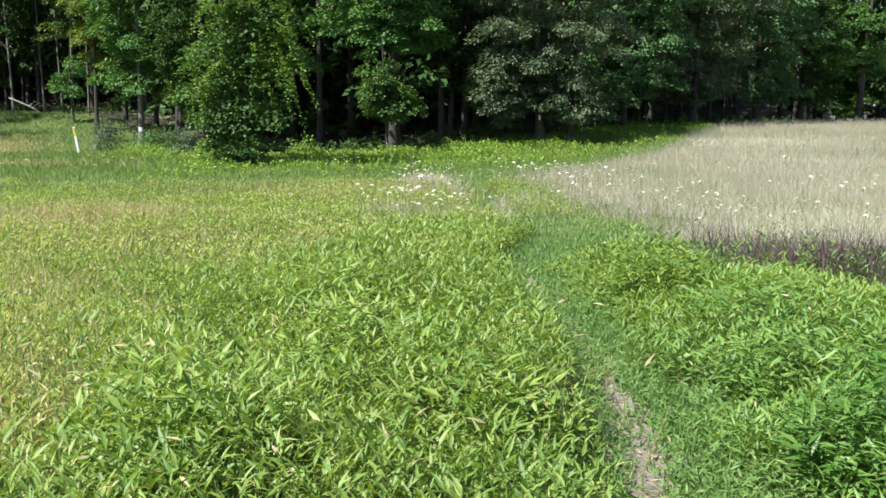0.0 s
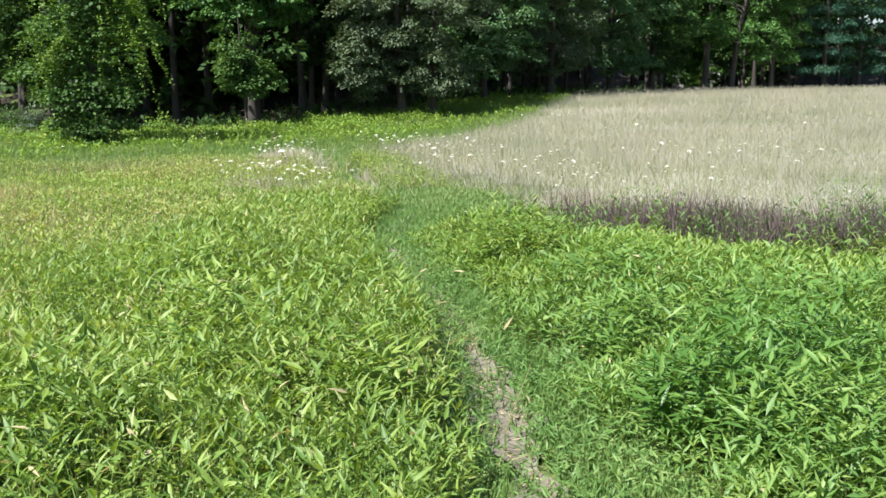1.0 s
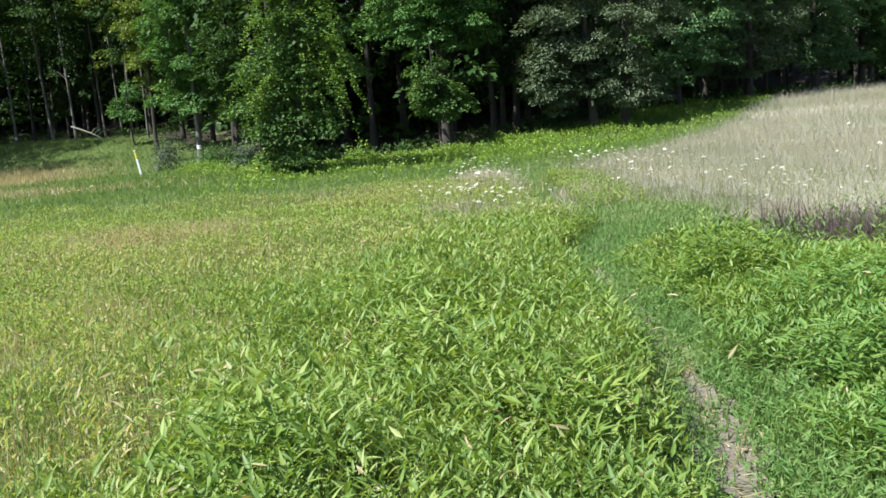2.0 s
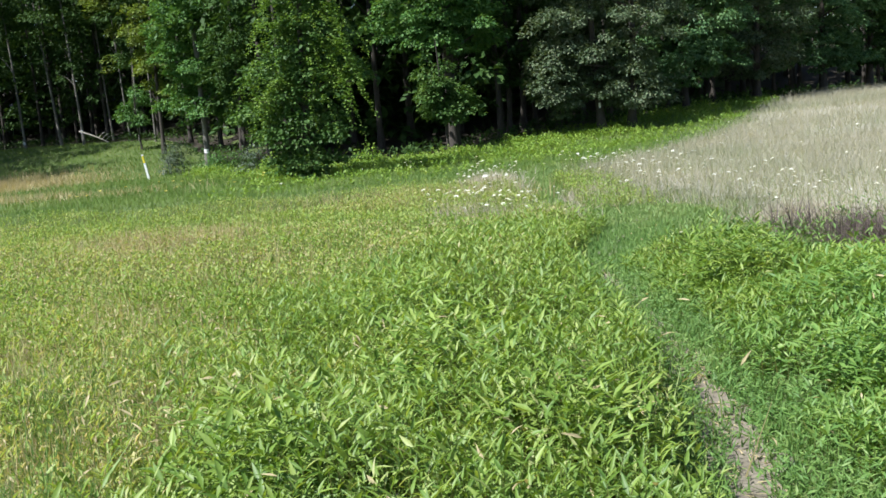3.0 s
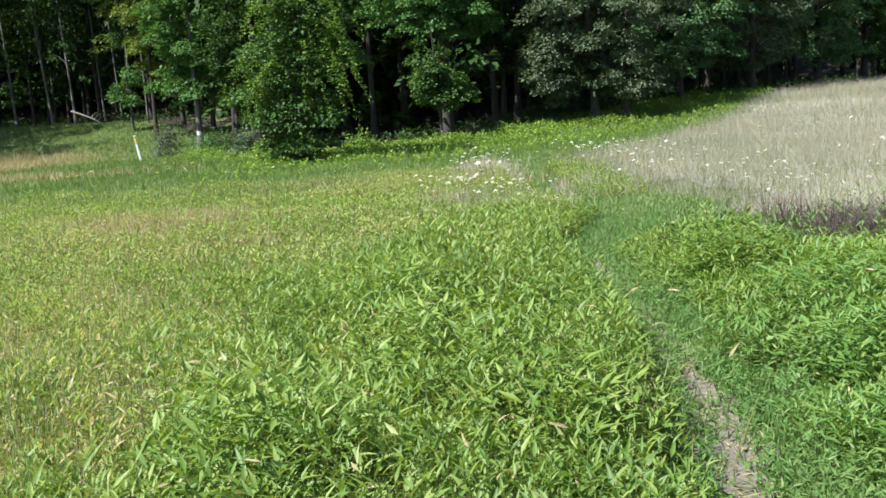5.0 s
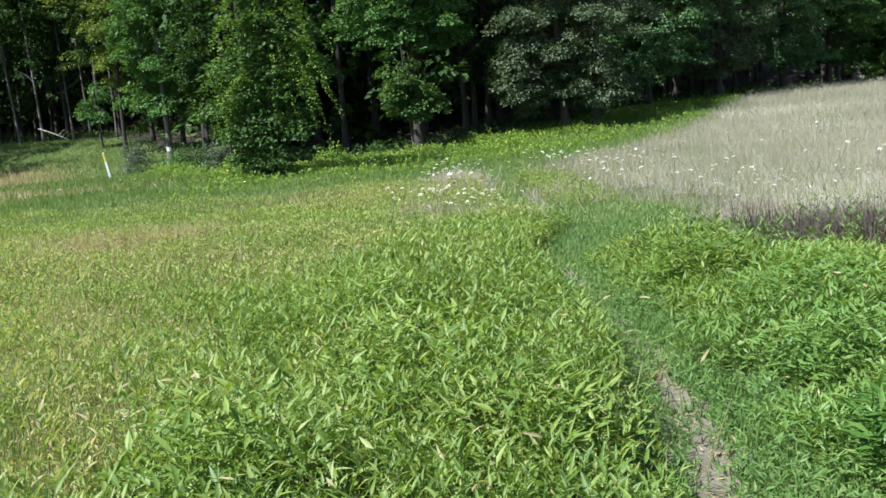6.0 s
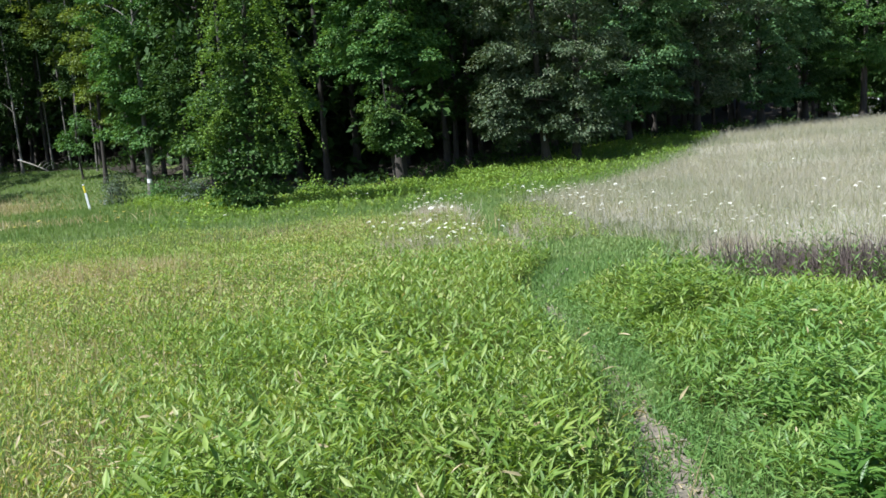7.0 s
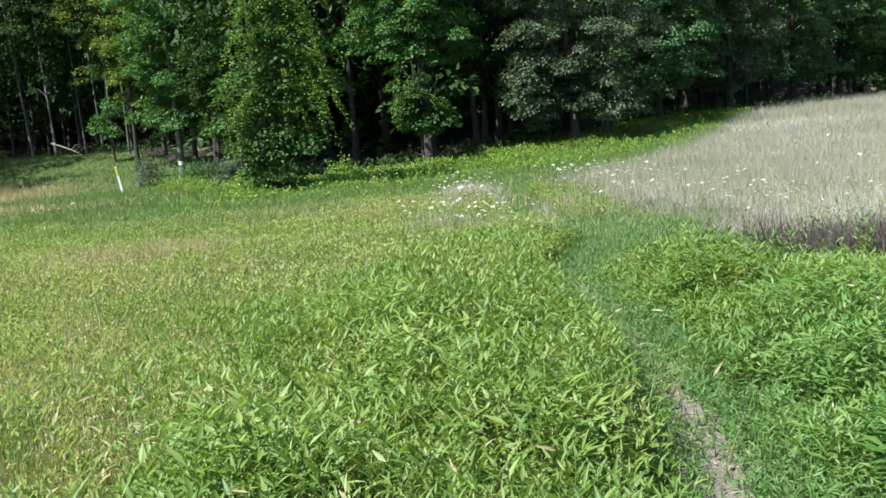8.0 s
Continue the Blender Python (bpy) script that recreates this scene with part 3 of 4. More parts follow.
stuff("meadow_grass_beyond", blades("meadow_grass_beyond", x, y, 0.25, 0.014, M_MEADOW, 0.9, SPIKE), "yellow-green meadow grass with straw seed heads", "grass")


x, y = spread(30000, -14, 3.0, 9, 20, lambda x, y: meadow_left(x, y) * (x > -0.62 * y - 1) * (1 - sm(1.0, 2.2, x - 0.1 * (20 - y))) * (1 - mown(x, y)) * (1 - sm(.4, .8, x) * (1 - sm(12.5, 13.5, y))))
leaf_field("meadow_herbs_beyond", x, y, 0.28 + 0.09 * wave(x, y, .7), 6, 0.055, 0.34, M_HERB, FOLD, "yellow-green meadow herbs with small leaves farther off")


x, y = spread(22000, -8, 1.5, 2.6, 13, lambda x, y: meadow_left(x, y) * (x > -0.62 * y - 1) * (0.55 + 0.45 * wave(x, y, .9, 2)))
n = len(x)
p = np.stack([x, y, land(x, y) + rng.uniform(.2, .36, n)], axis=1)
stuff("seeding_tops", strewn("seeding_tops", FOLD, p, turns(n, .5, .6), ups(n, .7), rng.uniform(.008, .015, n), rng.uniform(.02, .045, n), M_STRAW), "pale seeding tops of the meadow herbs", "grass")
xs, ys = [], []
for px, py, sx, sy, n in ((-4.8, 13.4, .7, .6, 4600), (-5.6, 11.8, .9, .5, 800), (-3.2, 11.0, .8, .6, 700), (-3.6, 6.6, .5, 1.2, 1800), (-2.9, 8.5, 1.0, 1.0, 1200), (-25, 42.8, 2.8, 2.2, 13000), (-17, 31, 3, 1.0, 1500), (-2.6, 18.0, 1.4, .8, 2600), (-7, 14, 3.0, 2.0, 1500), (-2, 5, .8, 1.5, 900), (-2.4, 4.4, .45, .6, 1300), (-2.0, 3.4, .35, .4, 700), (-3.0, 5.2, .6, .7, 1200)):
    xs.append(px + rng.normal(0, sx, n))
    ys.append(py + rng.normal(0, sy, n))
x, y = np.concatenate(xs), np.concatenate(ys)
stuff("straw_grass", blades("straw_grass", x, y, 0.36, 0.008 + 0.0004 * y, M_STRAW, 0.7, SPIKE), "patches of dry pinkish straw grass in the meadow", "grass")


def field_edge(y):
    """The x where the pale field begins."""
    return np.interp(y, [8, 10, 12, 14.5, 15.6, 17, 20, 24, 27, 34, 45, 60], [2.9, 2.7, 2.7, 2.8, 1.9, 1.35, 1.2, 1.6, 3.2, 7.0, 12.5, 22.0])


def far_green(x, y):
    return ((x < field_edge(y) + 0.5 * wave(x, y, .7)) & (x > -0.68 * y - 2)) * (y < wood_edge(x) + 1.0) * np.clip(30 / y, .3, 1) * (1 - mown(x, y))


x, y = spread(480000, -48, 14, 17, 68, far_green)
stuff("green_meadow", blades("green_meadow", x, y, 0.16, 0.010 + 0.0004 * y, M_GREEN, 0.8, SPIKE), "green meadow grass running up to the woods", "grass")
x, y = spread(40000, -14, -2, 15, 24, lambda x, y: np.exp(-((y - 19.2 - .1 * x) / 1.4) ** 2) * sm(-2, -4, x))
stuff("tall_green_grass", blades("tall_green_grass", x, y, 0.34, 0.014, M_DULL, 0.8), "band of taller dull green meadow grass", "grass")
x, y = spread(620000, 0.5, 48, 4, 62, lambda x, y: sm(-0.3, 0.9, x - field_edge(y) - 0.4 * wave(x, y, .7)) * (x < 0.85 * y + 3) * sm(-0.2, 1.3, band_off(x, y) + 0.4 * wave(x, y, .4)) * np.clip(22 / y, .3, 1) * (0.7 + 0.3 * wave(x, y, 1.3)) * (1 - mown(x, y)))
hgt = (0.36 + 0.09 * wave(x, y, 1.1)) * (0.75 + 0.25 * sm(10, 18, y))
stuff("pale_field_grass", blades("pale_field_grass", x, y, hgt, 0.005 + 0.0004 * y, M_PALE, 1.0, SPIKE), "tall pale dry grass with seed heads on the slope", "grass")
k = rng.random(len(x)) < 0.22
x, y, hgt = x[k], y[k], hgt[k]
n = len(x)
p = np.stack([x + rng.normal(0, .12, n), y + rng.normal(0, .12, n), land(x, y) + hgt * rng.uniform(.6, 1.15, n)], axis=1)
w = rng.uniform(.006, .011, n) * (0.7 + y / 30)
stuff("seed_heads", strewn("seed_heads", FOLD, p, turns(n, .6, .6), ups(n, .8), w, w * 3, M_PALE), "feathery pale seed heads above the dry grass", "grass")
x, y = spread(150000, 0.5, 40, 4, 50, lambda x, y: (x > field_edge(y) - .8) * (x < 0.85 * y + 3) * (band_off(x, y) > 0.1) * np.clip(14 / y, .15, 1) * (1 - mown(x, y)))
stuff("field_undergrowth", blades("field_undergrowth", x, y, 0.24, 0.012, M_FIELDGREEN, 0.8, SPIKE), "green undergrowth between the pale field grasses", "grass")


fx = np.concatenate([np.linspace(2, 10, 33), np.linspace(10.8, 50, 50)])
fy = np.concatenate([np.linspace(3, 16, 53), np.linspace(17, 62, 46)])
FX, FY = np.meshgrid(fx, fy)
inside = (FX > field_edge(FY) + 1.0 + 0.5 * wave(FX, FY, .7)) & (band_off(FX, FY) > 1.5 + 0.5 * wave(FX, FY, .5)) & (FX < 0.85 * FY + 3)
F = np.stack([FX, FY, land(FX, FY) + 0.02], axis=2).reshape(-1, 3)
nx = len(fx)
i = (np.arange(len(fy) - 1)[:, None] * nx + np.arange(nx - 1)[None, :]).ravel()
i = i[inside.ravel()[i]]
tagged(new("field_thatch", mesh_of("field_thatch", F, np.stack([i, i + 1, i + 1 + nx, i + nx], axis=1), M_THATCH)), "matted dry pale thatch of the sloping field", "field", kind="structure")


def purple_band(x, y):
    return np.exp(-((band_off(x, y) - 0.35 - 0.4 * wave(x, y, 0.6)) / 0.5) ** 2) * sm(2.6, 3.6, x) * (0.55 + 0.45 * sm(-.4, .3, wave(x, y, .5, 6)))


x, y = spread(120000, 1.8, 9, 5.5, 11.5, purple_band)
stuff("purple_top_grass", blades("purple_top_grass", x, y, 0.40 + 0.1 * wave(x, y, .4), 0.009, M_PURPLE, 0.7), "band of dark purple-brown seeding grass", "grass")
x, y = spread(20000, 1.4, 8, 4.5, 12, lambda x, y: np.clip(0.22 * purple_band(x, y + .7) + 0.15 * purple_band(x, y - .5) + 0.8 * np.exp(-((x - 2.1) / .5) ** 2 - ((y - 8.9) / .7) ** 2), 0, 1))
leaf_field("dull_green_weeds", x, y, 0.37 + .09 * wave(x, y, .5), 7, 0.07, 0.22, M_SHORT, FOLD, "dull green tall weeds among purple grass")

# bright brambles along the edge of the woods
x, y = spread(60000, -14, 13, 19, 48, lambda x, y: np.exp(-((y - wood_edge(x) + 1.5) / np.where(x > -8, 6.0, 2.0)) ** 2) * (x < field_edge(y) + .3) * (y < wood_edge(x) + 1) * (0.45 + 0.55 * wave(x, y, .8)))
leaf_field("edge_brambles", x, y, (0.28 + .14 * wave(x, y, .9)) * np.where(y < wood_edge(x) - 5, .8, 1.1), 7, 0.095, 0.5, M_EDGE, FOLD, "bright green brambles along the edge of the woods")

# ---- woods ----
# litter sheet whose dark colour holds the shade of the woods
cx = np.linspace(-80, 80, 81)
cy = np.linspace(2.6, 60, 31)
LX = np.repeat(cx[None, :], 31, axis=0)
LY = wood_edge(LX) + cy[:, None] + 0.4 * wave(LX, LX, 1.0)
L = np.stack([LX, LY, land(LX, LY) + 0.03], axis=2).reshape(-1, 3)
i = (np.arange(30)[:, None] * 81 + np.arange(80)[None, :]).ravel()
tagged(new("forest_floor", mesh_of("forest_floor", L, np.stack([i, i + 1, i + 82, i + 81], axis=1), M_SHADE_LITTER)), "leaf litter under the trees, coloured dark for shade", "forest floor", kind="structure")


def clumps(parts, per, size, flat=0.45, thick=1.95):
    """Leaves in tiers and clumps within ellipsoids (x, y, z, rx, ry, rz, count)."""
    pos, way, up = [], [], []
    for px, py, pz, rx, ry, rz, count in parts:
        count = int(count * 1.15)
        u = rng.normal(0, 1, (count, 3))
        u /= np.linalg.norm(u, axis=1, keepdims=True)
        rad = rng.uniform(0.25, 1.3, count) ** 0.6
        c = np.array([px, py, pz]) + u * rad[:, None] * np.array([rx, ry, rz])
        cs = rng.uniform(0.28, 0.78, count) * (0.7 + 0.14 * min(rx, rz))
        for k in range(count):
            n = int(per * thick * rng.uniform(.5, 1.4) * (cs[k] / 0.5) ** 1.6) + 4
            d = rng.normal(0, 1, (n, 3))
            d /= np.linalg.norm(d, axis=1, keepdims=True)
            d *= (rng.uniform(0.25, 1.0, n) ** 0.5)[:, None]
            out = u[k] * np.array([1, 1, 0.3])
            q = c[k] + d * np.array([1, 1, flat]) * cs[k] + out[None] * cs[k] * 0.3
            q[:, 2] -= 0.35 * ((q[:, :2] - c[k][:2]) ** 2).sum(1) / cs[k]
            pos.append(q)
            w = d * np.array([1, 1, .4]) + out[None] * 0.5 + np.array([0, 0, -0.35]) + rng.normal(0, .35, (n, 3))
            way.append(w)
            up.append(np.array([0, 0, 1.0]) + d * 0.5 + out[None] * 0.35 + rng.normal(0, .35, (n, 3)))
    pos, way, up = (np.concatenate(v) for v in (pos, way, up))
    return pos, way, up, size * rng.uniform(.6, 1.35, len(pos))


def bent(a, b, sag, n=7):
    t = np.linspace(0, 1, n)[:, None]
    p = np.asarray(a, float) * (1 - t) + np.asarray(b, float) * t
    return p + np.sin(t * np.pi) * np.asarray(sag, float)


def tree(name, label, x, y, h, r, crown, per, size, leaf, bark, lean=(0, 0), limbs=6, blaze=None, group="", wide=0.62, category="tree", stems=((0, 0),)):
    base = new(name)
    base.location = (x, y, float(land(x, y)))
    tagged(base, label, category, group)
    for sx, sy in stems:
        pts = bent((sx, sy, -0.1), (sx * 1.5 + lean[0], sy + lean[1], h), (rng.normal(0, .12), rng.normal(0, .1), 0), 12)
        rad = r * np.linspace(1, 0.25, 12)
        rad[0] *= 1.5
        v, f = tube(pts, rad, 9)
        child("trunk", mesh_of("trunk", v, f, bark), base)
        if blaze and (sx, sy) == stems[0]:
            k = np.array([np.interp(z, pts[:, 2], pts[:, 0]) for z in (blaze, blaze + .20)]), np.array([np.interp(z, pts[:, 2], pts[:, 1]) for z in (blaze, blaze + .20)])
            a = np.linspace(-2.3, -0.85, 7) if r < .17 else np.linspace(-1.8, -1.35, 7)
            rr = np.interp(blaze, pts[:, 2], rad) + 0.008
            bv = [(k[0][j] + rr * np.cos(t), k[1][j] + rr * np.sin(t), blaze + j * 0.20 + 0.012 * np.sin(t * 9 + j)) for j in (0, 1) for t in a]
            child("blaze", mesh_of("blaze", bv, [(q, q + 1, q + 8, q + 7) for q in range(6)], M_WHITE), base, "painted white trail blaze")
    for k in range(limbs):
        c = crown[k % len(crown)]
        a = rng.uniform(0, 2 * np.pi)
        tip = np.array([c[0] + c[3] * 0.8 * np.cos(a), c[1] + c[4] * 0.8 * np.sin(a), c[2] + c[5] * rng.uniform(-.6, .7)])
        z0 = np.clip(tip[2] - rng.uniform(0.4, 1.3), 0.5, h * 0.95)
        root = (np.interp(z0, pts[:, 2], pts[:, 0]), np.interp(z0, pts[:, 2], pts[:, 1]), z0)
        v, f = tube(bent(root, tip, (0, 0, 0.18)), np.linspace(r * .38, r * .07, 7), 5)
        child("limb", mesh_of("limb", v, f, bark), base)
    p, w, u, s = clumps(crown, per, size)
    keep = p[:, 2] > 0.05
    child("crown", strewn("crown", FOLD if size > 0.11 else OVAL, p[keep], w[keep], u[keep], s[keep] * wide, s[keep], leaf), base)
    return base


# pale slender trunks at the left end of the woods
for k, (tx, tyy, hh, rr, ln, bz) in enumerate([(-32.6, 63.5, 13, .085, -.9, .25), (-29.8, 63, 14, .09, -1.0, None), (-28.0, 62.5, 12, .09, -.7, .75), (-27.3, 65, 13, .065, -.4, None),
                                               (-26.6, 64, 12, .07, -.3, None), (-24.6, 62, 11, .06, -.2, None), (-23.2, 60, 12, .07, .2, None), (-21.8, 59, 11, .06, .1, None), (-35.5, 64, 13, .09, -.5, None)]):
    tree("woodland_tree", "slender pale-barked tree at the edge of the dark woods", tx, tyy, hh + 5, rr, [(ln * .5, 0, 5.6, .9, 1.2, 1.6, 6), (ln * .8, 0, 9.5, 1.9, 1.9, 2.2, 22), (ln, -.5, 14.5, 2.9, 2.9, 2.2, 30)], 45, 0.19,
         M_YELLOWISH if k == 5 else M_WOODSHADE, M_PALEBARK, (ln, 0), 5, bz, "slender trees at the woods' edge")
tree("sapling", "small thin sapling standing alone in the grass", -30.2, 50, 4.2, .045, [(0, 0, 3.4, .6, .6, .8, 8)], 40, 0.14, M_WOODSHADE, M_BARK, (-.2, 0), 3, category="sapling")
tree("sapling", "leafy young tree in front of the dark trunks", -21.2, 55, 5.0, .06, [(0, 0, 2.9, .75, .7, 1.3, 18)], 60, 0.15, M_MAPLE, M_BARK, (0, 0), 5, category="sapling")
tree("yellow_green_tree", "narrow tree with yellowish green leaves", -19.0, 52.5, 12, .12, [(0, 0, 4.6, .85, .8, 1.8, 26), (.1, 0, 7.8, 1.1, 1.0, 2.2, 34), (0, 0, 10.6, 1.2, 1, 1.6, 16)], 75, 0.16, M_YELLOWISH, M_BARK, (.2, 0), 6)
tree("maple_tree", "full green maple with a blazed pale trunk", -14.5, 46, 13, .15, [(.2, 0, 3.6, 1.7, 1.5, 1.3, 44), (0.1, 0, 6.4, 2.1, 1.8, 2.0, 70), (0, 0, 10, 2.2, 2, 2.2, 40)], 85, 0.17, M_MAPLE, M_PALEBARK, (.1, 0), 9, 0.72)
vine = tree("vine_covered_tree", "tree smothered in hanging green vines to the ground", -6.35, 30.6, 8, .16,
            [(-.14, -.3, .55, .85, .7, .55, 26), (-.24, -.2, 1.6, .95, .8, .65, 26), (1.06, -.1, 1.7, .5, .5, .38, 9), (-1.37, 0, 2.3, .6, .6, .5, 12), (-.3, 0, 2.8, .8, .8, .7, 22), (-1.0, 0, 3.5, .7, .7, .5, 14),
             (.48, -.1, 3.55, .95, .8, .42, 18), (1.6, 0, 3.5, .4, .5, .32, 7), (0, 0, 4.5, .85, .8, .65, 22), (1.25, 0, 4.6, .6, .6, .38, 9), (.2, 0, 5.5, .65, .7, .6, 18), (.4, 0, 6.5, .42, .5, .6, 13), (.45, 0, 7.5, .3, .35, .5, 6)], 46, 0.13, M_VINE, M_BARK, (.4, 0), 9, None, "", 0.75)
for k in range(100):
    z0 = rng.uniform(2.2, 7.6)
    side = rng.choice((-1, 1), p=(.38, .62))
    half = np.interp(z0, [2, 3.5, 4.6, 5.6, 6.6, 7.8], [1.4, 1.5, 1.2, .8, .5, .25])
    top = np.array([.1 + .05 * z0 + side * half * rng.uniform(.0, 1.0), rng.uniform(-1.0, -.45), z0])
    n = 88
    t = np.linspace(0, 1, n)
    reach, drop = side * rng.uniform(.2, 1.1), rng.uniform(.5, 1.9)
    line = np.stack([top[0] + reach * t + .05 * np.sin(t * 9 + k), top[1] - .25 * np.sin(t * 2), top[2] + rng.uniform(.1, .5) * np.sin(t * np.pi * .8) - drop * t ** 2.2], axis=1)
    child("vine", strewn("vine", OVAL, line + rng.normal(0, .035, (n, 3)), turns(n, -.2), ups(n, .6), rng.uniform(.04, .07, n), rng.uniform(.06, .115, n), M_VINETIP), vine, "hanging strand of vine leaves")
tree("woodland_tree", "dark green tree behind the vine-covered one", -10.6, 43, 12, .16, [(0, 0, 4.5, 2.0, 1.6, 2.2, 44), (0, 0, 9, 2.4, 2, 2.6, 40)], 70, 0.18, M_WOODSHADE, M_BARK, (0, 0), 5)
tree("woodland_tree", "tall green tree with lit upper boughs", -2.1, 40.5, 12, .19, [(-1.2, 0, 5.5, 1.7, 1.5, 1.3, 38), (.4, -.3, 5.4, 1.6, 1.5, 1.4, 42), (-.2, 0, 8.6, 2.3, 2.2, 2.0, 54)], 85, 0.165, M_MAPLE, M_BARK, (.2, 0), 9)
# young maple takes the darker vine leaf colour in place of weaker sunlight
tree("sapling", "young maple with lit leaves before the dark woods", -2.2, 38, 4.6, .06, [(-.2, 0, 2.3, .75, .6, .55, 16), (.45, 0, 1.9, .75, .6, .5, 14), (-.5, 0, 3.3, .6, .5, .7, 10)], 70, 0.145, M_VINE, M_BARK, (-.2, 0), 6, category="sapling")
tree("woodland_tree", "dark shaded tree deep in the gap", 1.0, 47, 13, .17, [(0, 0, 6.2, 2.6, 2, 1.9, 40), (0, 0, 10, 2.8, 2, 2.4, 40)], 60, 0.19, M_WOODSHADE, M_BARK, (0, 0), 5)
tree("woodland_tree", "dark low-branched tree in the shade", .3, 44, 10, .14, [(.4, 0, 3.4, 2.3, 1.4, 1.0, 30), (0, 0, 7, 2.4, 2, 1.8, 36)], 60, 0.18, M_WOODSHADE, M_BARK, (0, 0), 5)
tree("oak_tree", "grey-green oak with low spreading boughs", 4.1, 40.2, 9.4, .19, [(-1.5, -.2, 2.0, 1.2, 1.1, .8, 34), (1.3, -.3, 1.9, 1.6, 1.2, .75, 42), (0, -.2, 3.0, 2.4, 1.5, .8, 40), (.3, 0, 4.6, 2.9, 1.9, 1.4, 90), (.2, 0, 7.2, 3.3, 2, 1.8, 90)], 90, 0.14, M_OAK, M_BARK, (-.2, 0), 12, 1.05, "", 0.55, "tree", ((0, 0), (1.25, .3)))
tree("woodland_tree", "tall dark green tree beside the oak", 8.6, 45.5, 9, .17, [(0, -.4, 2.4, 2.2, 1.3, .9, 40), (0, 0, 4.2, 2.6, 1.5, 1.3, 56), (.3, 0, 6.8, 2.9, 1.8, 1.9, 76)], 75, 0.17, M_SHADED, M_BARK, (0, 0), 7)
tree("woodland_tree", "spreading grey-green tree above the field", 12.6, 48.5, 12, .19, [(-.3, -.4, 2.3, 2.2, 1.4, 1.0, 44), (-.3, -.2, 4.4, 2.8, 1.6, 1.5, 66), (.5, 0, 7.2, 3.2, 2, 2.0, 80), (0, 0, 10.4, 2.6, 2, 1.8, 30)], 80, 0.155, M_OAK, M_BARK, (.2, 0), 8)
tree("woodland_tree", "broad green tree above the dry field", 17.3, 53, 13, .2, [(0, -.4, 2.4, 2.3, 1.5, 1.0, 44), (0, -.2, 4.8, 2.9, 1.8, 1.6, 66), (.5, 0, 8, 3.2, 2, 2.2, 76), (0, 0, 11.5, 2.6, 2, 1.8, 24)], 80, 0.17, M_SHADED, M_BARK, (.2, 0), 8)
tree("woodland_tree", "broad green tree above the dry field", 21.2, 57, 13, .2, [(0, -.3, 2.6, 2.0, 1.5, 1.1, 36), (0, 0, 5.4, 2.2, 1.8, 1.7, 44), (0, 0, 9.5, 2.6, 2, 2.4, 44)], 75, 0.18, M_WOODSHADE, M_BARK, (-.2, 0), 6)
tree("woodland_tree", "low spreading tree on the crest with twin trunks", 26.6, 61.5, 9, .24, [(-.8, -.3, 4.4, 2.1, 1.6, .9, 32), (1.3, 0, 4.2, 2.0, 1.6, 1.0, 32), (0, 0, 6.6, 1.6, 1.5, .9, 14)], 75, 0.18, M_MAPLE, M_BARK, (.6, 0), 8, None, "", .62, "tree", ((0, 0), (2.0, .3)))
tree("woodland_tree", "bright green tree on the crest of the field", 31.6, 62, 12, .17, [(0, 0, 3.8, 1.6, 1.3, 1.9, 40), (0, 0, 7.5, 1.9, 1.5, 2.4, 50), (0, 0, 11, 1.9, 1.5, 1.8, 16)], 75, 0.18, M_MAPLE, M_BARK, (.2, 0), 6)
for sx, sy in ((36.0, 63), (40.5, 66)):
    tiers = [(0, 0, 1.6 + 1.05 * k, 2.5 - .22 * k, 2.4 - .22 * k, .22, 16) for k in range(9)]
    tree("spruce_tree", "blue-green conifer with drooping tiers", sx, sy, 11.5, .16, tiers, 60, 0.2, M_SPRUCE, M_BARK, (0, 0), 9, None, "conifers by the field", .28)

for gx0, gy0, hh, low in ((27.0, 69.5, 11, 3.2), (28.9, 70.5, 5.4, 2.0), (30.6, 71, 5.6, 2.2), (34.0, 71.5, 12, 3.2)):
    tree("woodland_tree", "green low-branched tree on the crest before the house", gx0, gy0, hh, .16, [(0, 0, low, 1.9, 1.4, 1.3, 40), (.2, 0, low + 2.2, 1.7, 1.4, 1.2, 34)] + ([(0, 0, hh - 2.2, 2.0, 1.6, 2.0, 40)] if hh > 8 else []), 70, 0.2, M_MAPLE, M_BARK, (.1, 0), 6)

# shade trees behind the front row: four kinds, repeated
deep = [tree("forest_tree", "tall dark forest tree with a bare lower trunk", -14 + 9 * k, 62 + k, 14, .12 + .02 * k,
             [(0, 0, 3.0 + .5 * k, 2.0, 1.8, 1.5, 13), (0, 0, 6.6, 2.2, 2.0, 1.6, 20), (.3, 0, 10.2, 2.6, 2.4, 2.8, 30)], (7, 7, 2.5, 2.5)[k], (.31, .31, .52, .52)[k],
             M_WOODSHADE, M_BARK, (.3 * (k - 1.5), 0), 4, None, "dark forest trees", .66) for k in range(4)]
spots = []
for k in range(1400):
    px = rng.uniform(-46, 46)
    py = wood_edge(px) + rng.uniform(3.2, 20)
    if 0.385 < px / py < 0.475 and py < 72 or -9 < px < -2 and py < wood_edge(px) + 6.5:
        continue
    if all((px - a) ** 2 + (py - b) ** 2 > 2.6 ** 2 for a, b in spots):
        spots.append((px, py))
for k, (px, py) in enumerate(spots[:225]):
    kind = k % 2 + (0 if py - wood_edge(px) < 8.5 else 2)
    copy_thing(deep[kind], pose(px, py, float(land(px, py)), 0, 0, rng.uniform(0, 360)) @ Matrix.Diagonal((1, 1, rng.uniform(.95, 1.3), 1)))
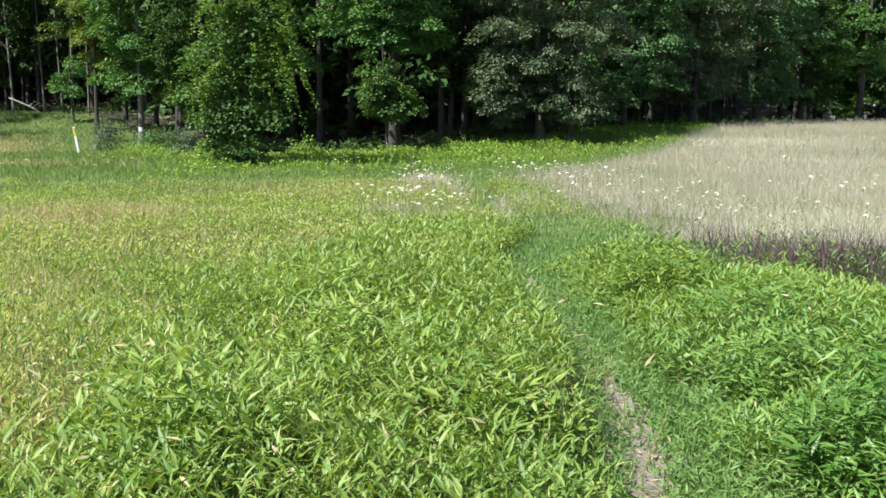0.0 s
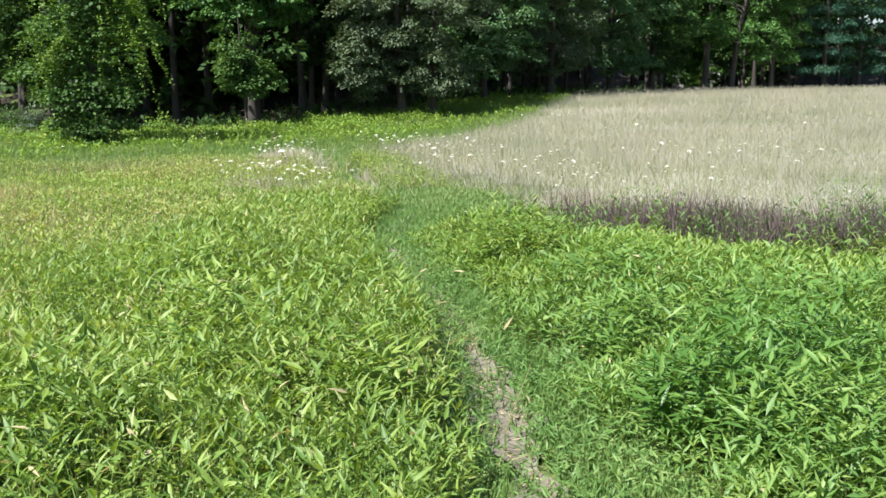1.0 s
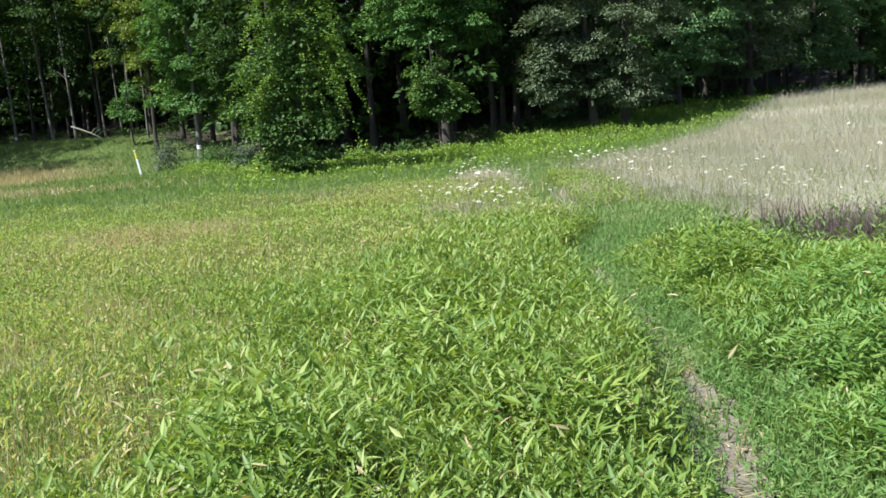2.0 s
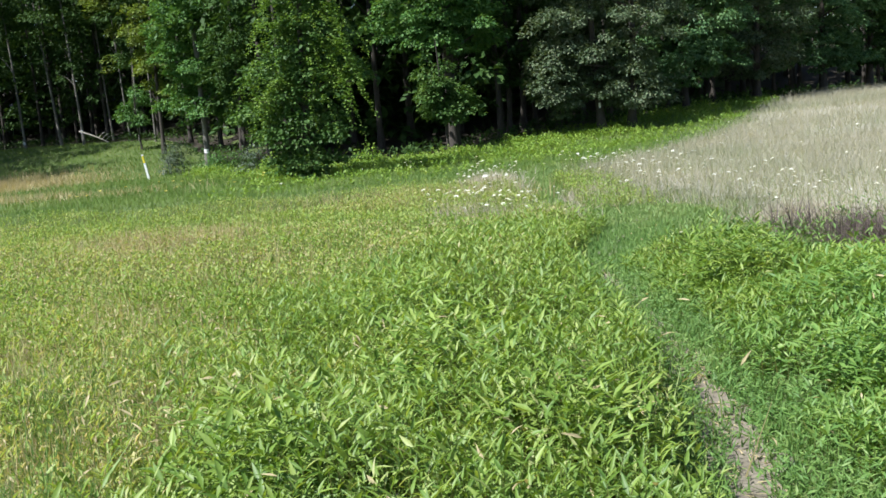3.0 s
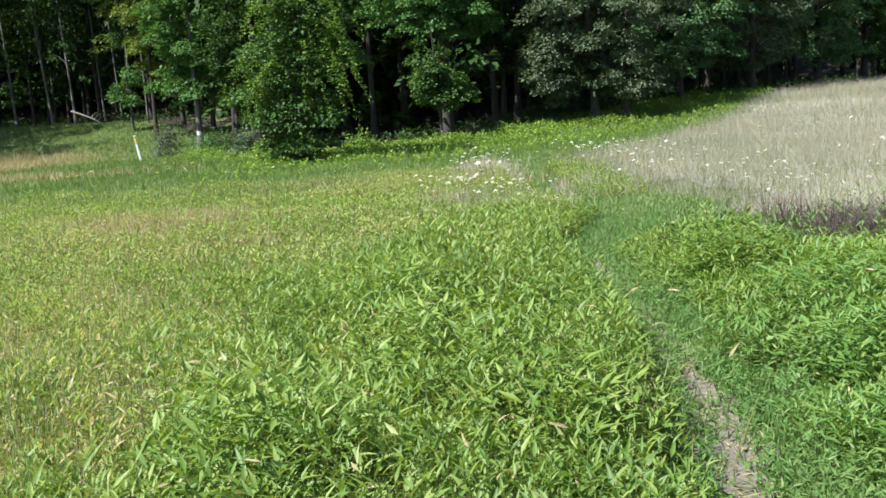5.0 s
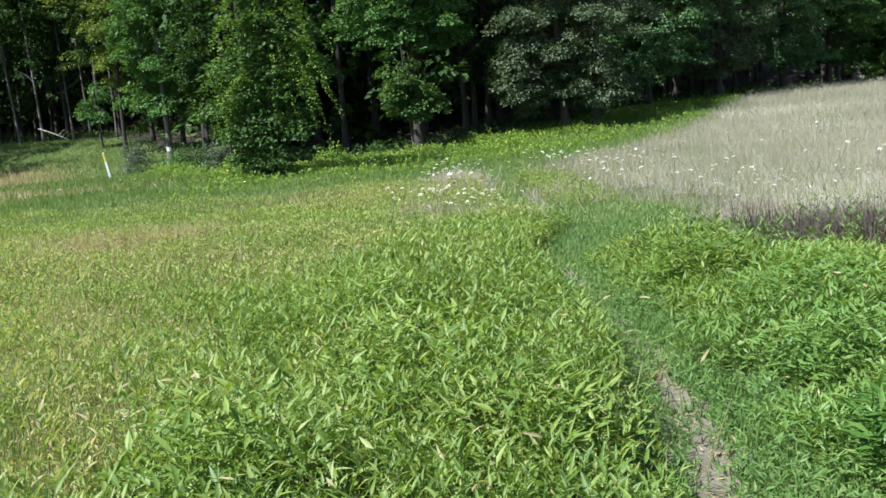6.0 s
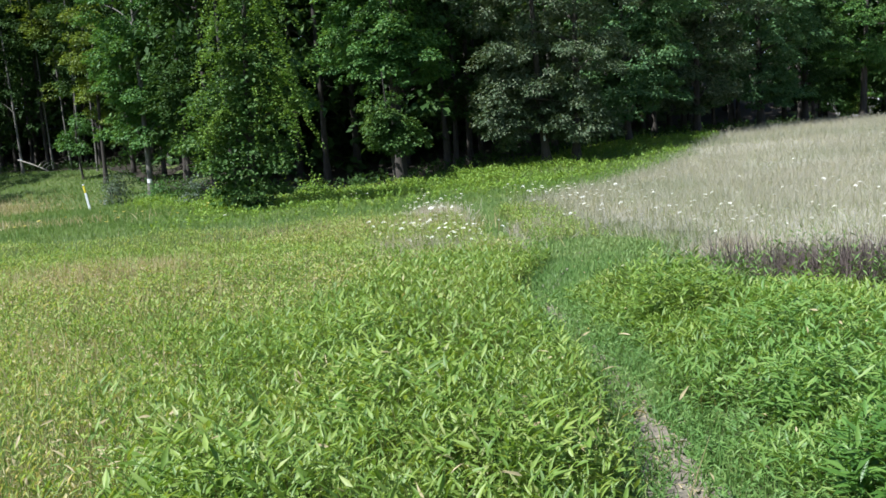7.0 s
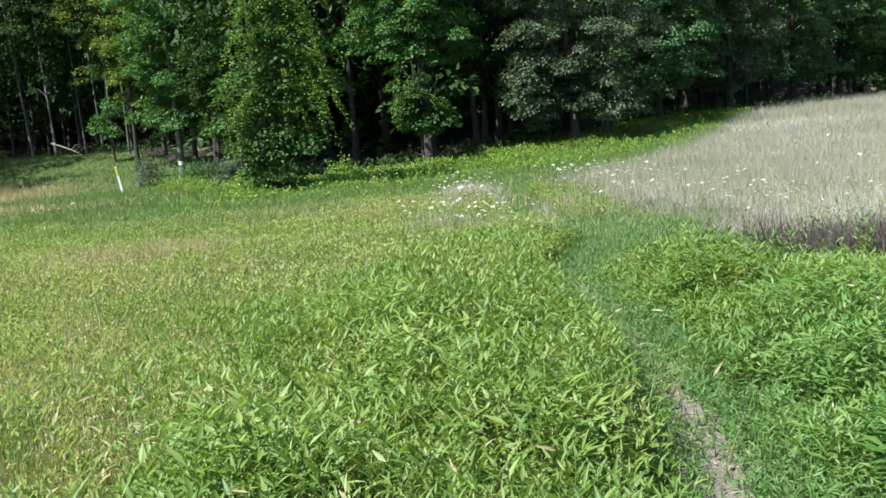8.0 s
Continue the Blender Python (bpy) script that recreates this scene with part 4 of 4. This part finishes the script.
# trees beside the view, which shade the left of the meadow
for px, py in ((-34.6, 43.5), (-36.5, 42), (-37.5, 46), (-33.6, 41), (-38, 50.5), (-36.5, 55), (-40, 54.5), (-39, 59), (-42.5, 58), (-36, 51.5)):
    copy_thing(deep[int(px) % 2], pose(px, py, float(land(px, py)), 0, 0, px * 9) @ Matrix.Scale(1.4, 4))
for px, py in ((-37, 52), (-39, 47), (-41, 57), (-38, 60), (35, 80), (39, 72)):
    copy_thing(deep[int(px) % 2], pose(px, py, float(land(px, py)), 0, 0, px * 9))

# added wall of shade-dark leaves, blocks the sky between trunks and crowns
x, y = spread(10000, -60, 60, 50, 95, lambda x, y: np.exp(-((y - wood_edge(x) - 20) / 3.0) ** 2) * ((x < 22) | (x > 34)))
xb, yb = rng.uniform(5, 80, 500), rng.uniform(104, 112, 500)
xc = np.concatenate([rng.uniform(-70, 14, 800), rng.uniform(-60, -14, 900), rng.uniform(-14, 14, 700)])
yc = wood_edge(xc) + rng.uniform(13, 22, 2400)
x, y = np.concatenate([x, xb, xc]), np.concatenate([y, yb, yc])
z = 0.2 + 13 * rng.random(len(x)) ** 1.4
z[-1600:] = rng.uniform(2, 17, 1600)
z[-350:] = rng.uniform(0, 6, 350)
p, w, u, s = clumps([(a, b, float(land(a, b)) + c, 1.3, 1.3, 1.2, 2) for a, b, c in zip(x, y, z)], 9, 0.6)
stuff("woods_backing", strewn("woods_backing", FOLD, p, w, u, s * .7, s, M_WOODSHADE), "dark leaf backing added behind the trees to close sky gaps", "woods")
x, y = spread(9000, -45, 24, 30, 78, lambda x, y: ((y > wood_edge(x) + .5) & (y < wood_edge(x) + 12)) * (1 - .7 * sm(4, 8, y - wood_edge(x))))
leaf_field("forest_undergrowth", x, y, 0.45 + .2 * wave(x, y, 1.1), 8, 0.2, 0.5, M_WOODSHADE, FOLD, "shaded undergrowth on the forest floor")

# bushes at the foot of the trees
for bx, by, hh, mat, lab in ((27.3, 68, 2.4, M_MAPLE, "round green shrub on the crest behind the field"), (29.6, 69, 2.6, M_EDGE, "bright green shrub on the crest behind the field"), (31.8, 70, 2.4, M_MAPLE, "round green shrub on the crest behind the field"), (33.8, 70, 2.6, M_MAPLE, "round green shrub on the crest behind the field"),
                             (-15.7, 44.0, 1.2, M_GREYBUSH, "dusty grey-green bush below the maple"), (-9.6, 36.2, 1.5, M_GREYBUSH, "upright grey-green bush by the vine tree"), (-11.2, 39.5, 1.2, M_VINE, "round green bush at the edge of the woods"),
                             (-13.2, 43.0, 1.1, M_MAPLE, "green bush at the edge of the woods"), (-8.5, 34.6, .7, M_EDGE, "low bright green bush by the vine tree"), (-16.6, 47.5, 1.1, M_GREYBUSH, "grey-green bush below the trees"),
                             (-4.8, 34.0, .8, M_EDGE, "low bright green bush by the vine tree")):
    tree("bush", lab, bx, by, hh * .8, .03, [(0, 0, hh * .35, hh * .42, hh * .38, hh * .35, 12), (0, 0, hh * .7, hh * .22, hh * .22, hh * .35, 8)], 32, 0.10, mat, M_BARK, (.1, 0), 5, None, "", .6, "bush")

# fallen branch against a trunk
fb = new("fallen_branch")
fb.location = (-27.75, 61.6, float(land(-27.75, 61.6)))
tagged(fb, "broken pale dead branch leaning on a trunk", "branch")
v, f = tube(bent((-.25, .3, .95), (1.75, .2, .06), (0, 0, .06), 9), np.linspace(.05, .035, 9), 7)
child("limb", mesh_of("limb", v, f, M_DEADWOOD), fb)
for k in range(3):
    v, f = tube(bent((1.1 + .2 * k, .2, .42 - .12 * k), (1.6 + .25 * k, .1, .75 - .12 * k), (0, 0, .08), 6), np.linspace(.03, .01, 6), 5)
    child("twig", mesh_of("twig", v, f, M_DEADWOOD), fb)

# leaning marker stake
st = new("marker_stake")
st.location = (-15.66, 41, float(land(-15.66, 41)))
st.rotation_euler = (0, radians(-9), 0)
tagged(st, "leaning white marker stake with a yellow top", "marker stake")


def slab(name, w, d, z0, z1, mat, parent, label=""):
    bm = bmesh.new()
    bmesh.ops.create_cube(bm, size=1)
    bmesh.ops.scale(bm, vec=(w, d, z1 - z0), verts=bm.verts)
    bmesh.ops.translate(bm, vec=(0, 0, (z0 + z1) / 2), verts=bm.verts)
    bmesh.ops.bevel(bm, geom=bm.edges[:], offset=min(w, d) * .2, segments=2, affect="EDGES")
    me = bpy.data.meshes.new(name)
    bm.to_mesh(me)
    bm.free()
    me.materials.append(mat)
    return child(name, me, parent, label)


slab("post", .10, .05, -.15, .80, M_WHITE, st, "white lower post")
slab("sleeve", .085, .06, .80, 1.12, M_YELLOW, st, "yellow sleeve")
slab("cap", .10, .075, 1.12, 1.19, M_WHITE, st, "pale cap")

# house glimpsed behind the trees
hs = new("house")
hs.location = (38, 90, float(land(38, 90)) - 0.2)
tagged(hs, "pale sided house half hidden behind the trees", "house")


def box(name, x0, x1, y0, y1, z0, z1, mat, parent, label=""):
    v = [(a, b, c) for c in (z0, z1) for b in (y0, y1) for a in (x0, x1)]
    return child(name, mesh_of(name, v, [(0, 2, 3, 1), (4, 5, 7, 6), (0, 1, 5, 4), (2, 6, 7, 3), (0, 4, 6, 2), (1, 3, 7, 5)], mat, False), parent, label)


box("wall", -5, 5, 0, 8, 0, 9.0, M_SIDING, hs, "pale siding walls")
roof = mesh_of("roof", [(-5.4, -.5, 8.9), (5.4, -.5, 8.9), (5.4, 8.5, 8.9), (-5.4, 8.5, 8.9), (-5.4, 4, 11.8), (5.4, 4, 11.8)], [(0, 1, 5, 4), (2, 3, 4, 5)], M_ROOF, False)
child("roof", roof, hs, "grey shingle roof")
for wx in (-3, 0, 3):
    for wz in (1.2, 4.6, 7.0):
        w = box("window", wx - .6, wx + .6, -.06, -.003, wz, wz + 1.4, M_WHITE, hs, "white window frame")
        box("pane", wx - .5, wx + .5, -.08, -.063, wz + .1, wz + 1.3, M_PANE, w, "dark glass pane")

# ---- wildflowers ----
fl = new("wildflower")
fl.location = (-0.6, 19.4, float(land(-.6, 19.4)))
tagged(fl, "white lacy wildflower head on a thin stem", "wildflower", "white wildflowers in the meadow")
v, f = tube(bent((0, 0, 0), (.03, 0, .62), (.02, 0, 0), 5), np.full(5, .003), 4)
child("stem", mesh_of("stem", v, f, M_STEM), fl)
a = np.arange(34) * 2.4
rr = .030 * np.sqrt(np.arange(34) / 34)
p = np.stack([.03 + rr * np.cos(a), rr * np.sin(a), .635 - 16 * rr ** 2], axis=1)
child("head", strewn("head", OVAL, p, np.stack([np.cos(a), np.sin(a), np.full(34, .5)], axis=1), np.tile((0, 0, 1.0), (34, 1)), np.full(34, .014), np.full(34, .017), M_FLOWER), fl, "flat white flower head")
for mx, my, dx, dy, n in ((-.3, 18.6, .32, 1.7, 66), (-.8, 14.5, .3, .5, 34), (.2, 13.6, .32, .4, 42), (1.8, 20.5, .3, 2.0, 26), (2.5, 18.0, .6, 1.8, 84), (3.5, 11.8, .3, .4, 24), (4.6, 10.4, .4, .35, 14), (5.5, 14, 2.2, 2.6, 50), (11, 24, 5, 6, 44), (-1, 23, 2, 2.0, 12)):
    for k in range(n):
        px, py = mx + rng.normal(0, dx), my + rng.normal(0, dy)
        s = rng.uniform(.45, .95) * min(1.1, max(.7, py / 14))
        copy_thing(fl, pose(px, py, float(land(px, py)), rng.normal(0, 14), rng.normal(0, 14), rng.uniform(0, 360)) @ Matrix.Diagonal((s, s, rng.uniform(.6, 1.05), 1)))
xs, ys = [], []
for mx, my, dx, dy, n in ((-.45, 18.9, .32, 2.0, 8000), (-.8, 14.8, .35, .6, 3600), (.1, 13.9, .35, .45, 3800), (1.45, 16.6, .2, .5, 1400), (3.5, 11.9, .3, .4, 900)):
    xs.append(mx + rng.normal(0, dx, n))
    ys.append(my + rng.normal(0, dy, n))
x, y = np.concatenate(xs), np.concatenate(ys)
stuff("pinkish_grass", blades("pinkish_grass", x, y, 0.27, 0.006 + .0005 * y, M_PINKISH, 1.0, SPIKE), "pale pinkish grass among the white wildflowers", "grass")
yf = new("yellow_wildflower")
yf.location = (-9.2, 26.5, float(land(-9.2, 26.5)))
tagged(yf, "small yellow wildflower on a thin stem", "wildflower", "yellow wildflowers in the meadow")
v, f = tube(bent((0, 0, 0), (.02, 0, .45), (.02, 0, 0), 5), np.full(5, .004), 4)
child("stem", mesh_of("stem", v, f, M_STEM), yf)
a = np.arange(14) * 2.4
p = np.stack([.02 + .015 * np.cos(a), .015 * np.sin(a), np.full(14, .46)], axis=1)
child("head", strewn("head", OVAL, p, np.stack([np.cos(a), np.sin(a), np.full(14, .6)], axis=1), np.tile((0, 0, 1.0), (14, 1)), np.full(14, .03), np.full(14, .04), M_YFLOWER), yf, "pale yellow petals")
for k in range(14):
    px, py = rng.uniform(-13, -5), rng.uniform(22, 29)
    copy_thing(yf, pose(px, py, float(land(px, py)), rng.normal(0, 8), 0, rng.uniform(0, 360)))
